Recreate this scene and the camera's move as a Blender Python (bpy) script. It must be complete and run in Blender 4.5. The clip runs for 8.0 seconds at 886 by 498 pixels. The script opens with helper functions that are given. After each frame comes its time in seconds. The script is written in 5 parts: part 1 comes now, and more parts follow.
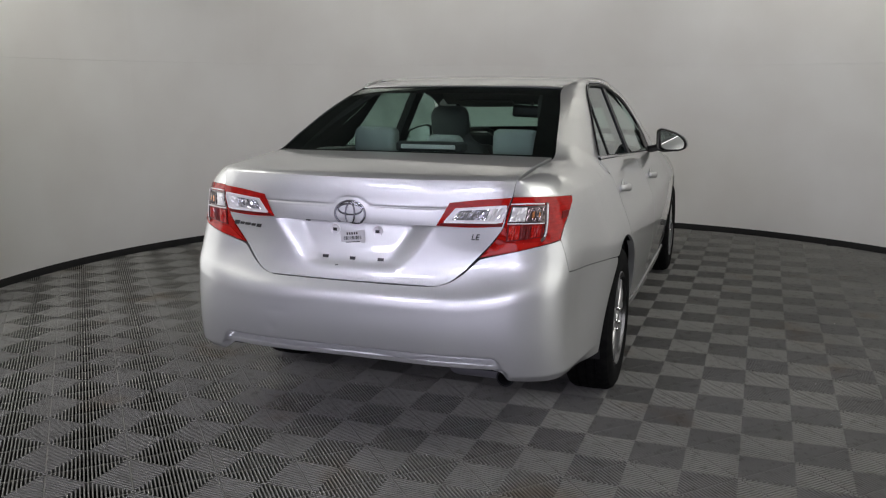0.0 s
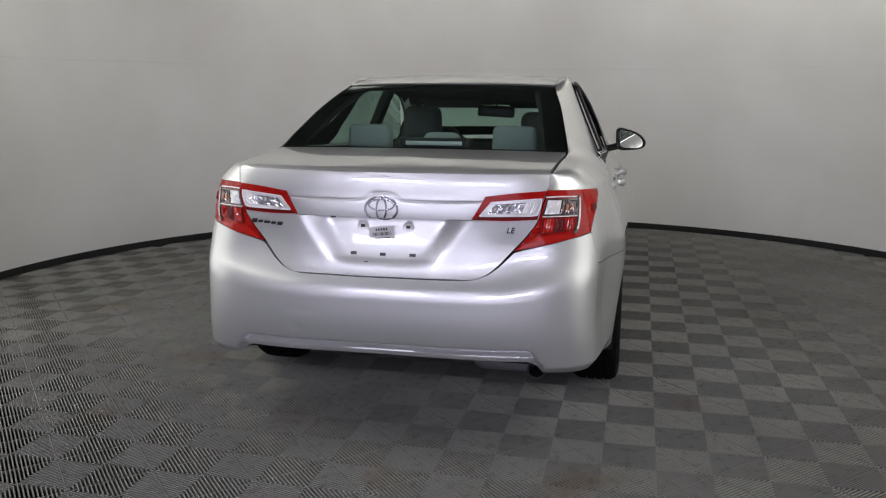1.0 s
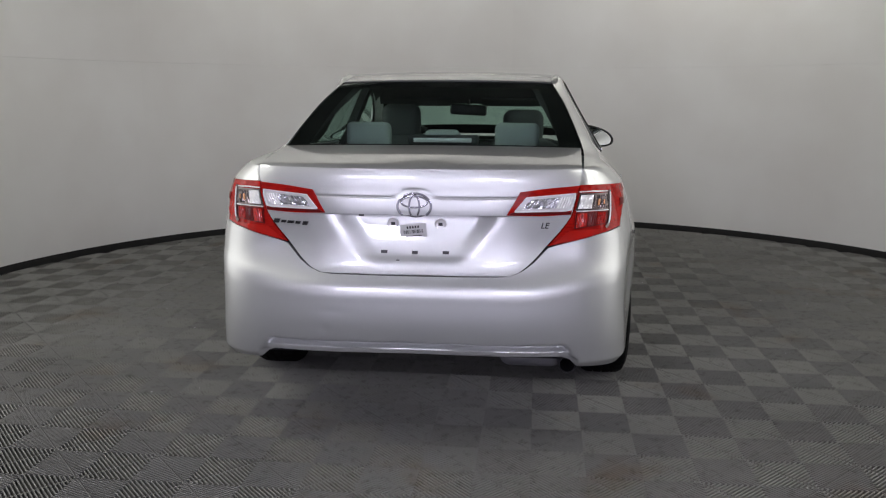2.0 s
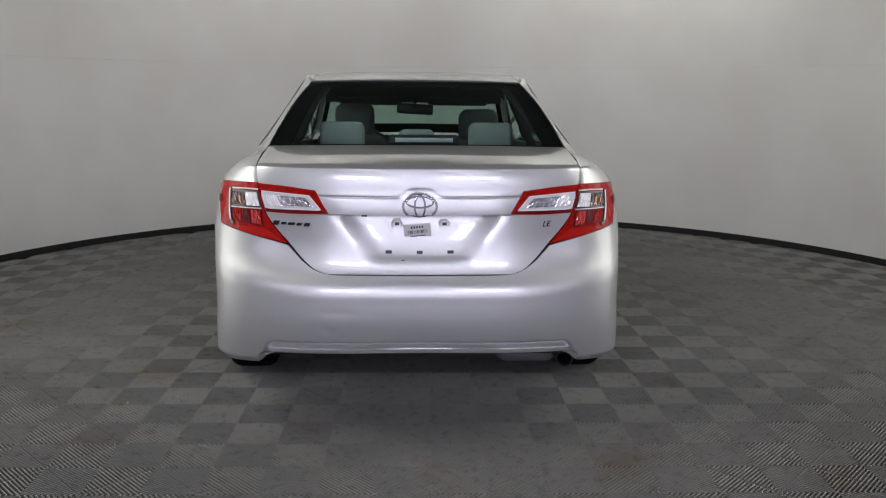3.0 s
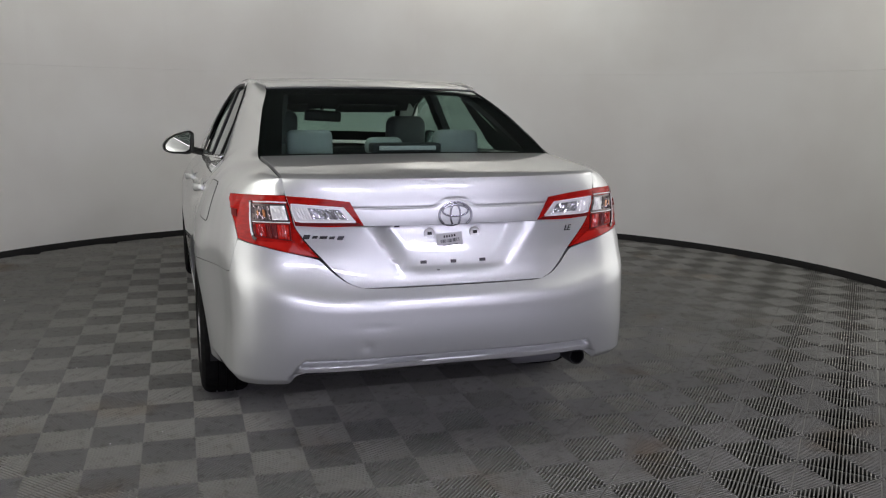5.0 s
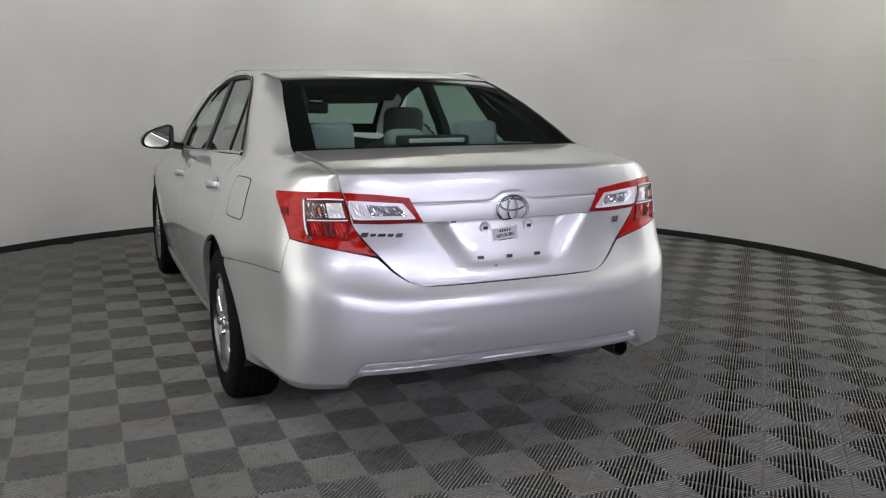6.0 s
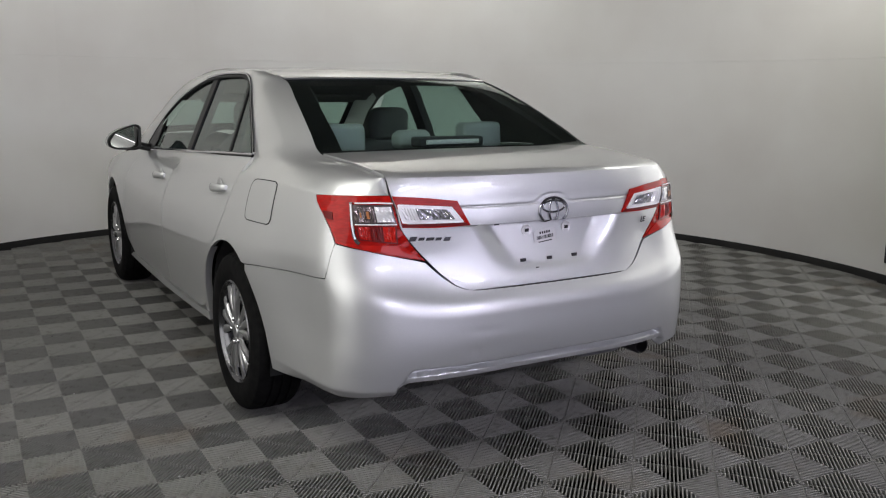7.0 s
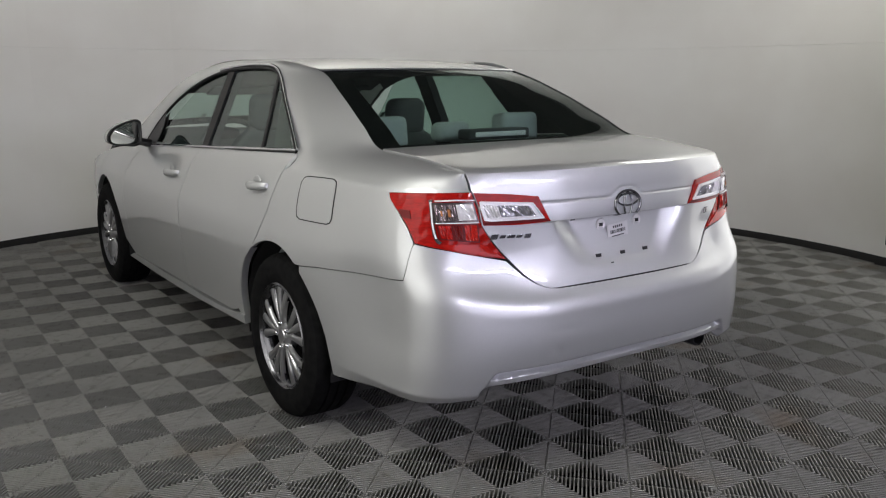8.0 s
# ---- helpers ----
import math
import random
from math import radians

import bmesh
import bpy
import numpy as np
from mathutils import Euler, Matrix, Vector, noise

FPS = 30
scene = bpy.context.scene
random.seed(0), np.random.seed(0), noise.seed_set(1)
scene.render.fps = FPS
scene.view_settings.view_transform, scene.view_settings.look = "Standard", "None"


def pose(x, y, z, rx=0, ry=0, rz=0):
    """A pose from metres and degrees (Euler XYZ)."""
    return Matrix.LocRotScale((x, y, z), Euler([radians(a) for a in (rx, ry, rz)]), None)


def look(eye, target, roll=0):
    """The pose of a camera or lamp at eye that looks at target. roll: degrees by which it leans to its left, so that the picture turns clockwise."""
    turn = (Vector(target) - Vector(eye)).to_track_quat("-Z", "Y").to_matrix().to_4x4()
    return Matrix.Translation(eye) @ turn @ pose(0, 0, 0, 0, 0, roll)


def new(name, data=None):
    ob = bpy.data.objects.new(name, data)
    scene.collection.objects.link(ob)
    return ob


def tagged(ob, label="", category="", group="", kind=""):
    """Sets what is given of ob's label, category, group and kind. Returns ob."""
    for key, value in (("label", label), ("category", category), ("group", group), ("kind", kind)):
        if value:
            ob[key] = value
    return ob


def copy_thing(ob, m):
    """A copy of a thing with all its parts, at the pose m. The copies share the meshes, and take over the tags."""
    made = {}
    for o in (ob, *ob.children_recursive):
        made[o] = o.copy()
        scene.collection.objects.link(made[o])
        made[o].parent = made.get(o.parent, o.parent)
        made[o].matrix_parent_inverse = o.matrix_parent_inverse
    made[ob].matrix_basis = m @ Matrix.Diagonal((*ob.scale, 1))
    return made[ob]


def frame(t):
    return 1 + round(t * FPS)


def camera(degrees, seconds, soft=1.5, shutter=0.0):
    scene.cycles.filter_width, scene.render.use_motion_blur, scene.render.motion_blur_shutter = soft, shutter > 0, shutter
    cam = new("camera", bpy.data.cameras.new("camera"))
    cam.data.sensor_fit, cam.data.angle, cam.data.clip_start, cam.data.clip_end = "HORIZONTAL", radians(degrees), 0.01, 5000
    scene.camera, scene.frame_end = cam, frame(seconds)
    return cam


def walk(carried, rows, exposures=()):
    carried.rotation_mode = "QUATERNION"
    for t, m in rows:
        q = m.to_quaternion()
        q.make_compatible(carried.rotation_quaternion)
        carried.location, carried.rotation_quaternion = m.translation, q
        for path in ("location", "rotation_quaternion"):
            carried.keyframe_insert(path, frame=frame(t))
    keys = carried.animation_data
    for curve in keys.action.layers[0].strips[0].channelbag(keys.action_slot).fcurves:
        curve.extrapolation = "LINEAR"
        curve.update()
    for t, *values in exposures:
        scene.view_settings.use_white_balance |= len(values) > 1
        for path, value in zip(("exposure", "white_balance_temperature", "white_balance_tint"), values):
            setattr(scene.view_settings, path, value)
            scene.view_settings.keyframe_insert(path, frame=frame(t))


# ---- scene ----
cam = camera(54.49, 8.0, soft=1.2)
# seconds, eye x y z, yaw, pitch, roll; the car points along +y with its rear bumper at y = 0
PATH = [
    (0, 1.395, -2.861, 1.404, 19.37, -10.87, 0.10),
    (0.5, 1.133, -2.919, 1.374, 16.23, -10.63, 0.29),
    (1, 0.879, -3.011, 1.359, 11.87, -10.44, 0.30),
    (1.5, 0.650, -3.028, 1.329, 8.69, -10.31, 0.44),
    (2.8, 0.026, -3.099, 1.350, -0.81, -10.42, 0.23),
    (3, -0.052, -3.093, 1.344, -2.52, -10.43, 0.52),
    (3.5, -0.277, -3.021, 1.330, -6.72, -10.26, 0.63),
    (4, -0.499, -2.966, 1.332, -10.80, -10.35, 1.08),
    (4.5, -0.778, -2.969, 1.342, -14.93, -9.99, 0.76),
    (5.8, -1.343, -2.704, 1.349, -22.12, -10.53, 0.38),
    (6, -1.451, -2.655, 1.352, -23.56, -10.66, 0.18),
    (6.5, -1.709, -2.542, 1.378, -27.90, -10.74, 0.27),
    (7, -1.881, -2.398, 1.362, -30.17, -10.77, 0.49),
    (7.5, -2.032, -2.207, 1.378, -32.07, -11.01, -0.02),
    (8, -2.211, -2.051, 1.374, -34.21, -11.58, -0.10),
]
walk(cam, [(t, pose(x, y, z, 90 + pitch, 0, yaw) @ pose(0, 0, 0, 0, 0, roll)) for t, x, y, z, yaw, pitch, roll in PATH],
     [(0, -0.2), (3, -0.24), (4.7, -0.24), (6, -0.06), (7.5, -0.06), (8, -0.12)])

# ---------------------------------------------------------------- light
world = bpy.data.worlds.new("world")
scene.world = world
world.use_nodes = True
world.node_tree.nodes["Background"].inputs[0].default_value = (0.9, 0.95, 1.0, 1)
world.node_tree.nodes["Background"].inputs[1].default_value = 0.02

BOOTH = Vector((0.25, 2.15, 0))      # middle of the round photo booth
RADIUS = 3.75
CEILING = 3.3


def area_lamp(name, m, sx, sy, watts, colour=(1, 1, 1)):
    data = bpy.data.lights.new(name, "AREA")
    data.shape, data.size, data.size_y, data.energy, data.color = "RECTANGLE", sx, sy, watts, colour
    ob = new(name, data)
    ob.matrix_world = m
    return ob


# long LED panels under the dark ceiling: place, length along x and y, watts
PANELS = [(-2.75, 0.4, 0.8, 3.2, 70), (3.2, 0.4, 0.8, 3.2, 64), (-1.3, -1.5, 1.4, 0.4, 2), (1.5, -1.5, 1.4, 0.4, 2)]
for px, py, lx, ly, watts in PANELS:
    area_lamp("panel_light", pose(px, py, CEILING - 0.06), lx, ly, watts, (0.99, 0.98, 0.92))
# unseen battens added to brighten the wall ahead: place, spot they are turned to, watts
WASHES = [((-1.45, 4.65), (-2.3, 5.4), 14), ((0.25, 5.25), (0.25, 6.3), 13), ((1.95, 4.65), (2.9, 5.3), 24)]
for (px, py), (tx, ty), watts in WASHES:
    area_lamp("wall_fill_light", look((px, py, 3.16), (tx, ty, 1.3)), 2.2, 0.2, watts, (0.99, 0.98, 0.92))
# light banks on the wall behind the camera
BANKS = [-1.25, 1.25]
for px in BANKS:
    bank_lamp = area_lamp("bank_light", look((px, -5.38, 2.72), (0.0, 0.0, 0.8)), 1.9, 0.3, 7, (0.84, 0.82, 1.0))
    bank_lamp.data.spread = radians(48)
# unseen soft light boxes added by both side walls, level with the car's tail
BARS = [(-3.22, 0.15, 1.35, 1), (3.70, 0.0, 1.35, -1)]
for px, py, pz, way in BARS:
    area_lamp("side_fill_light", look((px + 0.16 * way, py, pz), (0.24, py, pz)), 2.0, 2.2, 20, (0.99, 0.98, 0.95))
# Cool fill for the car's rear, added in the unseen way in as daylight.
area_lamp("rear_fill_light", look((0.24, -5.58, 1.22), (0.24, 0.0, 1.22)), 5.2, 2.4, 95, (0.82, 0.785, 1.0))

# ---------------------------------------------------------------- materials
def material(name, colour, rough=0.5, metal=0.0, **more):
    """A principled material; more: other inputs of the shader by name, with _ for a space."""
    mat = bpy.data.materials.new(name)
    mat.use_nodes = True
    sh = mat.node_tree.nodes["Principled BSDF"]
    sh.inputs["Base Color"].default_value = (*colour, 1)
    sh.inputs["Roughness"].default_value, sh.inputs["Metallic"].default_value = rough, metal
    for key, value in more.items():
        sh.inputs[key.replace("_", " ")].default_value = value
    return mat


def node(mat, kind, **sets):
    n = mat.node_tree.nodes.new(kind)
    for key, value in sets.items():
        if key in n.inputs:
            n.inputs[key].default_value = value
    return n


def link(mat, a, b):
    mat.node_tree.links.new(a, b)


def grain(mat, scale, low, high, detail=4.0, target="Base Color", stretch=(1, 1, 1), spread=(0.35, 0.65)):
    """Noise between two colours or two values into an input of the material's shader."""
    sh = mat.node_tree.nodes["Principled BSDF"]
    co = node(mat, "ShaderNodeTexCoord")
    mp = node(mat, "ShaderNodeMapping")
    mp.inputs["Scale"].default_value = stretch
    link(mat, co.outputs["Object"], mp.inputs["Vector"])
    nz = node(mat, "ShaderNodeTexNoise")
    nz.inputs["Scale"].default_value, nz.inputs["Detail"].default_value = scale, detail
    link(mat, mp.outputs["Vector"], nz.inputs["Vector"])
    ramp = node(mat, "ShaderNodeValToRGB")
    ramp.color_ramp.elements[0].position, ramp.color_ramp.elements[1].position = spread
    if isinstance(low, tuple):
        ramp.color_ramp.elements[0].color, ramp.color_ramp.elements[1].color = (*low, 1), (*high, 1)
    else:
        ramp.color_ramp.elements[0].color, ramp.color_ramp.elements[1].color = (low, low, low, 1), (high, high, high, 1)
    link(mat, nz.outputs["Fac"], ramp.inputs["Fac"])
    link(mat, ramp.outputs["Color"], sh.inputs[target])
    return nz, ramp


def relief(mat, scale, strength, distance=0.002, detail=3.0, stretch=(1, 1, 1)):
    sh = mat.node_tree.nodes["Principled BSDF"]
    co = node(mat, "ShaderNodeTexCoord")
    mp = node(mat, "ShaderNodeMapping")
    mp.inputs["Scale"].default_value = stretch
    link(mat, co.outputs["Object"], mp.inputs["Vector"])
    nz = node(mat, "ShaderNodeTexNoise")
    nz.inputs["Scale"].default_value, nz.inputs["Detail"].default_value = scale, detail
    link(mat, mp.outputs["Vector"], nz.inputs["Vector"])
    bump = node(mat, "ShaderNodeBump")
    bump.inputs["Strength"].default_value, bump.inputs["Distance"].default_value = strength, distance
    link(mat, nz.outputs["Fac"], bump.inputs["Height"])
    link(mat, bump.outputs["Normal"], sh.inputs["Normal"])


M_PAINT = material("silver_paint", (0.58, 0.59, 0.59), 0.42, 0.7, Coat_Weight=1.0, Coat_Roughness=0.02)
grain(M_PAINT, 900, (0.545, 0.555, 0.555), (0.635, 0.645, 0.645), 1.0)
M_BLACK = material("black_plastic", (0.012, 0.012, 0.013), 0.4)
M_TRIM = material("gloss_black", (0.006, 0.006, 0.007), 0.45, Specular_IOR_Level=0.3)
M_FRIT = material("black_printed_glass", (0.004, 0.004, 0.004), 0.9, Specular_IOR_Level=0.02)
M_VOID = material("shade_black", (0.012, 0.012, 0.013), 0.9)
M_DARKCHROME = material("dark_chrome", (0.16, 0.16, 0.17), 0.2, 1.0)
M_BADGE = material("badge_chrome", (0.24, 0.24, 0.25), 0.12, 1.0)
M_CHROME = material("chrome", (0.75, 0.75, 0.77), 0.08, 1.0)
M_ALLOY = material("silver_wheel", (0.44, 0.44, 0.45), 0.32, 0.9)
grain(M_ALLOY, 40, 0.28, 0.38, target="Roughness")
M_TYRE = material("tyre_rubber", (0.01, 0.01, 0.01), 0.8, Specular_IOR_Level=0.08)
grain(M_TYRE, 30, (0.0035, 0.0035, 0.004), (0.008, 0.008, 0.008))
M_GLASS = material("green_tinted_glass", (0.58, 0.73, 0.67), 0.0, 0.0, Transmission_Weight=1.0, IOR=1.28)
M_RED = material("red_lens", (0.46, 0.011, 0.006), 0.12, 0.0, Coat_Weight=0.3, Coat_Roughness=0.03, Specular_IOR_Level=0.3)
M_REDLENS = material("red_lens_body", (0.36, 0.007, 0.004), 0.12, 0.0, Coat_Weight=0.2, Coat_Roughness=0.02, Specular_IOR_Level=0.2)
grain(M_REDLENS, 30, (0.29, 0.005, 0.003), (0.42, 0.008, 0.005), 2.0, stretch=(1, 1, 5))
M_DEEPRED = material("deep_red_lens", (0.13, 0.003, 0.003), 0.3, 0.0, Specular_IOR_Level=0.25)
M_CLEAR = material("clear_reflector", (0.80, 0.79, 0.79), 0.3, 0.35, Coat_Weight=1.0)
M_BRIGHT = material("bright_lens_frame", (0.84, 0.83, 0.83), 0.3, 0.0)
M_REFLECTOR = material("lamp_reflector", (0.50, 0.50, 0.52), 0.22, 0.85)
M_SMOKE = material("smoky_reflector", (0.16, 0.13, 0.125), 0.22, 0.8)
M_AMBER = material("amber_bulb", (0.55, 0.22, 0.08), 0.2, 0.3, Coat_Weight=1.0)
M_SEAT = material("grey_cloth", (0.22, 0.24, 0.24), 0.9)
grain(M_SEAT, 220, (0.15, 0.17, 0.17), (0.21, 0.23, 0.23))
M_SEATDARK = material("dark_grey_cloth", (0.09, 0.095, 0.10), 0.9)
grain(M_SEATDARK, 220, (0.045, 0.048, 0.05), (0.07, 0.073, 0.076))
M_PALE = material("pale_lens", (0.34, 0.35, 0.35), 0.4)
# Cabin plastic, headliner and pillar trim: near black stands in for the unlit inside.
M_CABIN = material("shaded_cabin_plastic", (0.022, 0.023, 0.025), 0.8, Specular_IOR_Level=0.2)
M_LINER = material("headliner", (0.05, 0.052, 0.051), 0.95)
M_PILLAR = material("shaded_pillar_trim", (0.022, 0.023, 0.023), 0.9)
M_PAPER = material("paper", (0.62, 0.62, 0.62), 0.8)
M_INK = material("ink", (0.03, 0.03, 0.035), 0.8)
M_WALL = material("white_wall_panel", (0.76, 0.75, 0.72), 0.75)
grain(M_WALL, 1.1, (0.78, 0.765, 0.735), (0.84, 0.835, 0.81), 3.0)
relief(M_WALL, 60, 0.12, 0.002)
# Grey of the unseen rear walls, set for the light they throw back.
M_HALL = material("rear_bounce_grey", (0.42, 0.42, 0.43), 0.8)
grain(M_HALL, 2, (0.38, 0.38, 0.395), (0.46, 0.46, 0.475))
M_CEIL = material("dark_ceiling_paint", (0.05, 0.05, 0.05), 0.9)
grain(M_CEIL, 2, (0.04, 0.04, 0.04), (0.06, 0.06, 0.06))
M_BASE = material("black_rubber_skirting", (0.006, 0.006, 0.006), 0.8)
# Subfloor is near black: shade in the tile gaps, put into its colour.
M_SUB = material("gap_shade_subfloor", (0.006, 0.006, 0.006), 0.95, Specular_IOR_Level=0.1)
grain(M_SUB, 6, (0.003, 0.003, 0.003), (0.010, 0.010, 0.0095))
M_TILE = material("grey_floor_tile", (0.17, 0.17, 0.16), 0.6, Specular_IOR_Level=0.1)


def tile_colour(mat):
    """Grey plastic with faint change from tile to tile, brown stains and worn grime, laid out over the floor."""
    sh = mat.node_tree.nodes["Principled BSDF"]
    geo = node(mat, "ShaderNodeNewGeometry")

    def noise_ramp(scale, detail, lo, hi, c0, c1):
        nz = node(mat, "ShaderNodeTexNoise")
        nz.inputs["Scale"].default_value, nz.inputs["Detail"].default_value = scale, detail
        link(mat, geo.outputs["Position"], nz.inputs["Vector"])
        ramp = node(mat, "ShaderNodeValToRGB")
        ramp.color_ramp.elements[0].position, ramp.color_ramp.elements[1].position = lo, hi
        ramp.color_ramp.elements[0].color, ramp.color_ramp.elements[1].color = (*c0, 1), (*c1, 1)
        link(mat, nz.outputs["Fac"], ramp.inputs["Fac"])
        return ramp.outputs["Color"]

    def times(a, b):
        mix = node(mat, "ShaderNodeMix")
        mix.data_type, mix.blend_type = "RGBA", "MULTIPLY"
        mix.inputs["Factor"].default_value = 1.0
        link(mat, a, mix.inputs["A"])
        link(mat, b, mix.inputs["B"])
        return mix.outputs["Result"]

    base = noise_ramp(1.3, 3.0, 0.3, 0.7, (0.19, 0.189, 0.179), (0.235, 0.233, 0.221))
    stain = noise_ramp(1.9, 4.0, 0.60, 0.74, (1, 1, 1), (0.90, 0.78, 0.68))
    grime = noise_ramp(23.0, 5.0, 0.30, 0.46, (0.72, 0.71, 0.69), (1, 1, 1))
    link(mat, times(times(base, stain), grime), sh.inputs["Base Color"])


tile_colour(M_TILE)
M_LED = material("led_panel", (0.9, 0.9, 0.9), 0.5)
M_MIRROR = material("mirror_glass", (0.85, 0.86, 0.86), 0.01, 1.0)

# ---------------------------------------------------------------- mesh tools
def part(name, bm, mat, parent=None, label="", smooth=True, sharp=40.0):
    """Links a bmesh as one mesh object under a thing or a part."""
    bmesh.ops.recalc_face_normals(bm, faces=bm.faces)
    for e in bm.edges:
        e.smooth = len(e.link_faces) == 2 and e.calc_face_angle(3.0) < radians(sharp)
    for f in bm.faces:
        f.smooth = smooth
    data = bpy.data.meshes.new(name)
    bm.to_mesh(data)
    bm.free()
    data.materials.append(mat)
    ob = new(name, data)
    ob.parent = parent
    if label:
        ob["label"] = label
    return ob


def empty(name, place=(0, 0, 0)):
    ob = new(name)
    ob.location = place
    return ob


def grid_faces(bm, rows):
    """A skin of quads over rows of points. Returns the rows of vertices."""
    vs = [[bm.verts.new(p) for p in row] for row in rows]
    for a, b in zip(vs, vs[1:]):
        for i in range(len(a) - 1):
            bm.faces.new((a[i], a[i + 1], b[i + 1], b[i]))
    return vs


def box(bm, sx, sy, sz, m=None, bevel=0.0, seg=2):
    made = bmesh.ops.create_cube(bm, size=1.0)["verts"]
    bmesh.ops.scale(bm, vec=(sx, sy, sz), verts=made)
    if bevel:
        edges = list({e for v in made for e in v.link_edges})
        out = bmesh.ops.bevel(bm, geom=edges, offset=bevel, segments=seg, profile=0.5, affect="EDGES")
        made = list({v for f in out["faces"] for v in f.verts} | {v for v in made if v.is_valid})
    if m is not None:
        bmesh.ops.transform(bm, matrix=m, verts=made)
    return made


def lathe(bm, profile, n=48, m=None):
    """Turns (radius, height) points round the x axis: height along x."""
    rows = []
    for k in range(n + 1):
        a = 2 * math.pi * k / n
        rows.append([(h, r * math.cos(a), r * math.sin(a)) for r, h in profile])
    vs = grid_faces(bm, rows)
    made = [v for row in vs for v in row]
    if m is not None:
        bmesh.ops.transform(bm, matrix=m, verts=made)
    bmesh.ops.remove_doubles(bm, verts=made, dist=1e-5)


def tube(bm, points, radius, n=8, flat=1.0):
    """A round bar along points."""
    pts = [Vector(p) for p in points]
    rows = []
    for i, p in enumerate(pts):
        d = (pts[min(i + 1, len(pts) - 1)] - pts[max(i - 1, 0)]).normalized()
        up = Vector((0, 0, 1)) if abs(d.z) < 0.9 else Vector((1, 0, 0))
        a = d.cross(up).normalized()
        b = a.cross(d)
        rows.append([p + radius * (math.cos(t) * a + flat * math.sin(t) * b) for t in np.linspace(0, 2 * math.pi, n + 1)])
    vs = grid_faces(bm, rows)
    for end in (vs[0], vs[-1]):
        bm.faces.new(end[:-1])
    bmesh.ops.remove_doubles(bm, verts=bm.verts[:], dist=1e-6)


def cubic(t, d, v):
    """A smooth curve through v at d."""
    t, d, v = np.asarray(t, float), np.asarray(d, float), np.asarray(v, float)
    slope = np.gradient(v, d)
    i = np.clip(np.searchsorted(d, t, side="right") - 1, 0, len(d) - 2)
    h = d[i + 1] - d[i]
    q = np.clip((t - d[i]) / h, 0, 1)
    return (2 * q**3 - 3 * q**2 + 1) * v[i] + (q**3 - 2 * q**2 + q) * h * slope[i] + (3 * q**2 - 2 * q**3) * v[i + 1] + (q**3 - q**2) * h * slope[i + 1]


def curve(points, n, smooth=True):
    """n points along a line through the given ones, by length."""
    p = np.array(points, float)
    d = np.r_[0, np.cumsum(np.linalg.norm(np.diff(p, axis=0), axis=1))]
    t = np.linspace(0, d[-1], n)
    return np.stack([cubic(t, d, c) if smooth else np.interp(t, d, c) for c in p.T], -1)


def step(x, a, b):
    q = np.clip((np.asarray(x, float) - a) / (b - a), 0, 1)
    return q * q * (3 - 2 * q)

# ---------------------------------------------------------------- the booth
def booth_line(n=80):
    """The inner face of the wall on the plan: a wide arc, then straight sides to the way in."""
    a0 = radians(-22)
    pts = [BOOTH + RADIUS * Vector((math.cos(a), math.sin(a), 0)) for a in np.linspace(a0, math.pi - a0, n)]
    right, left = pts[0], pts[-1]
    return [Vector((right.x + 0.1, -5.6, 0))] + pts + [Vector((left.x - 0.1, -5.6, 0))]


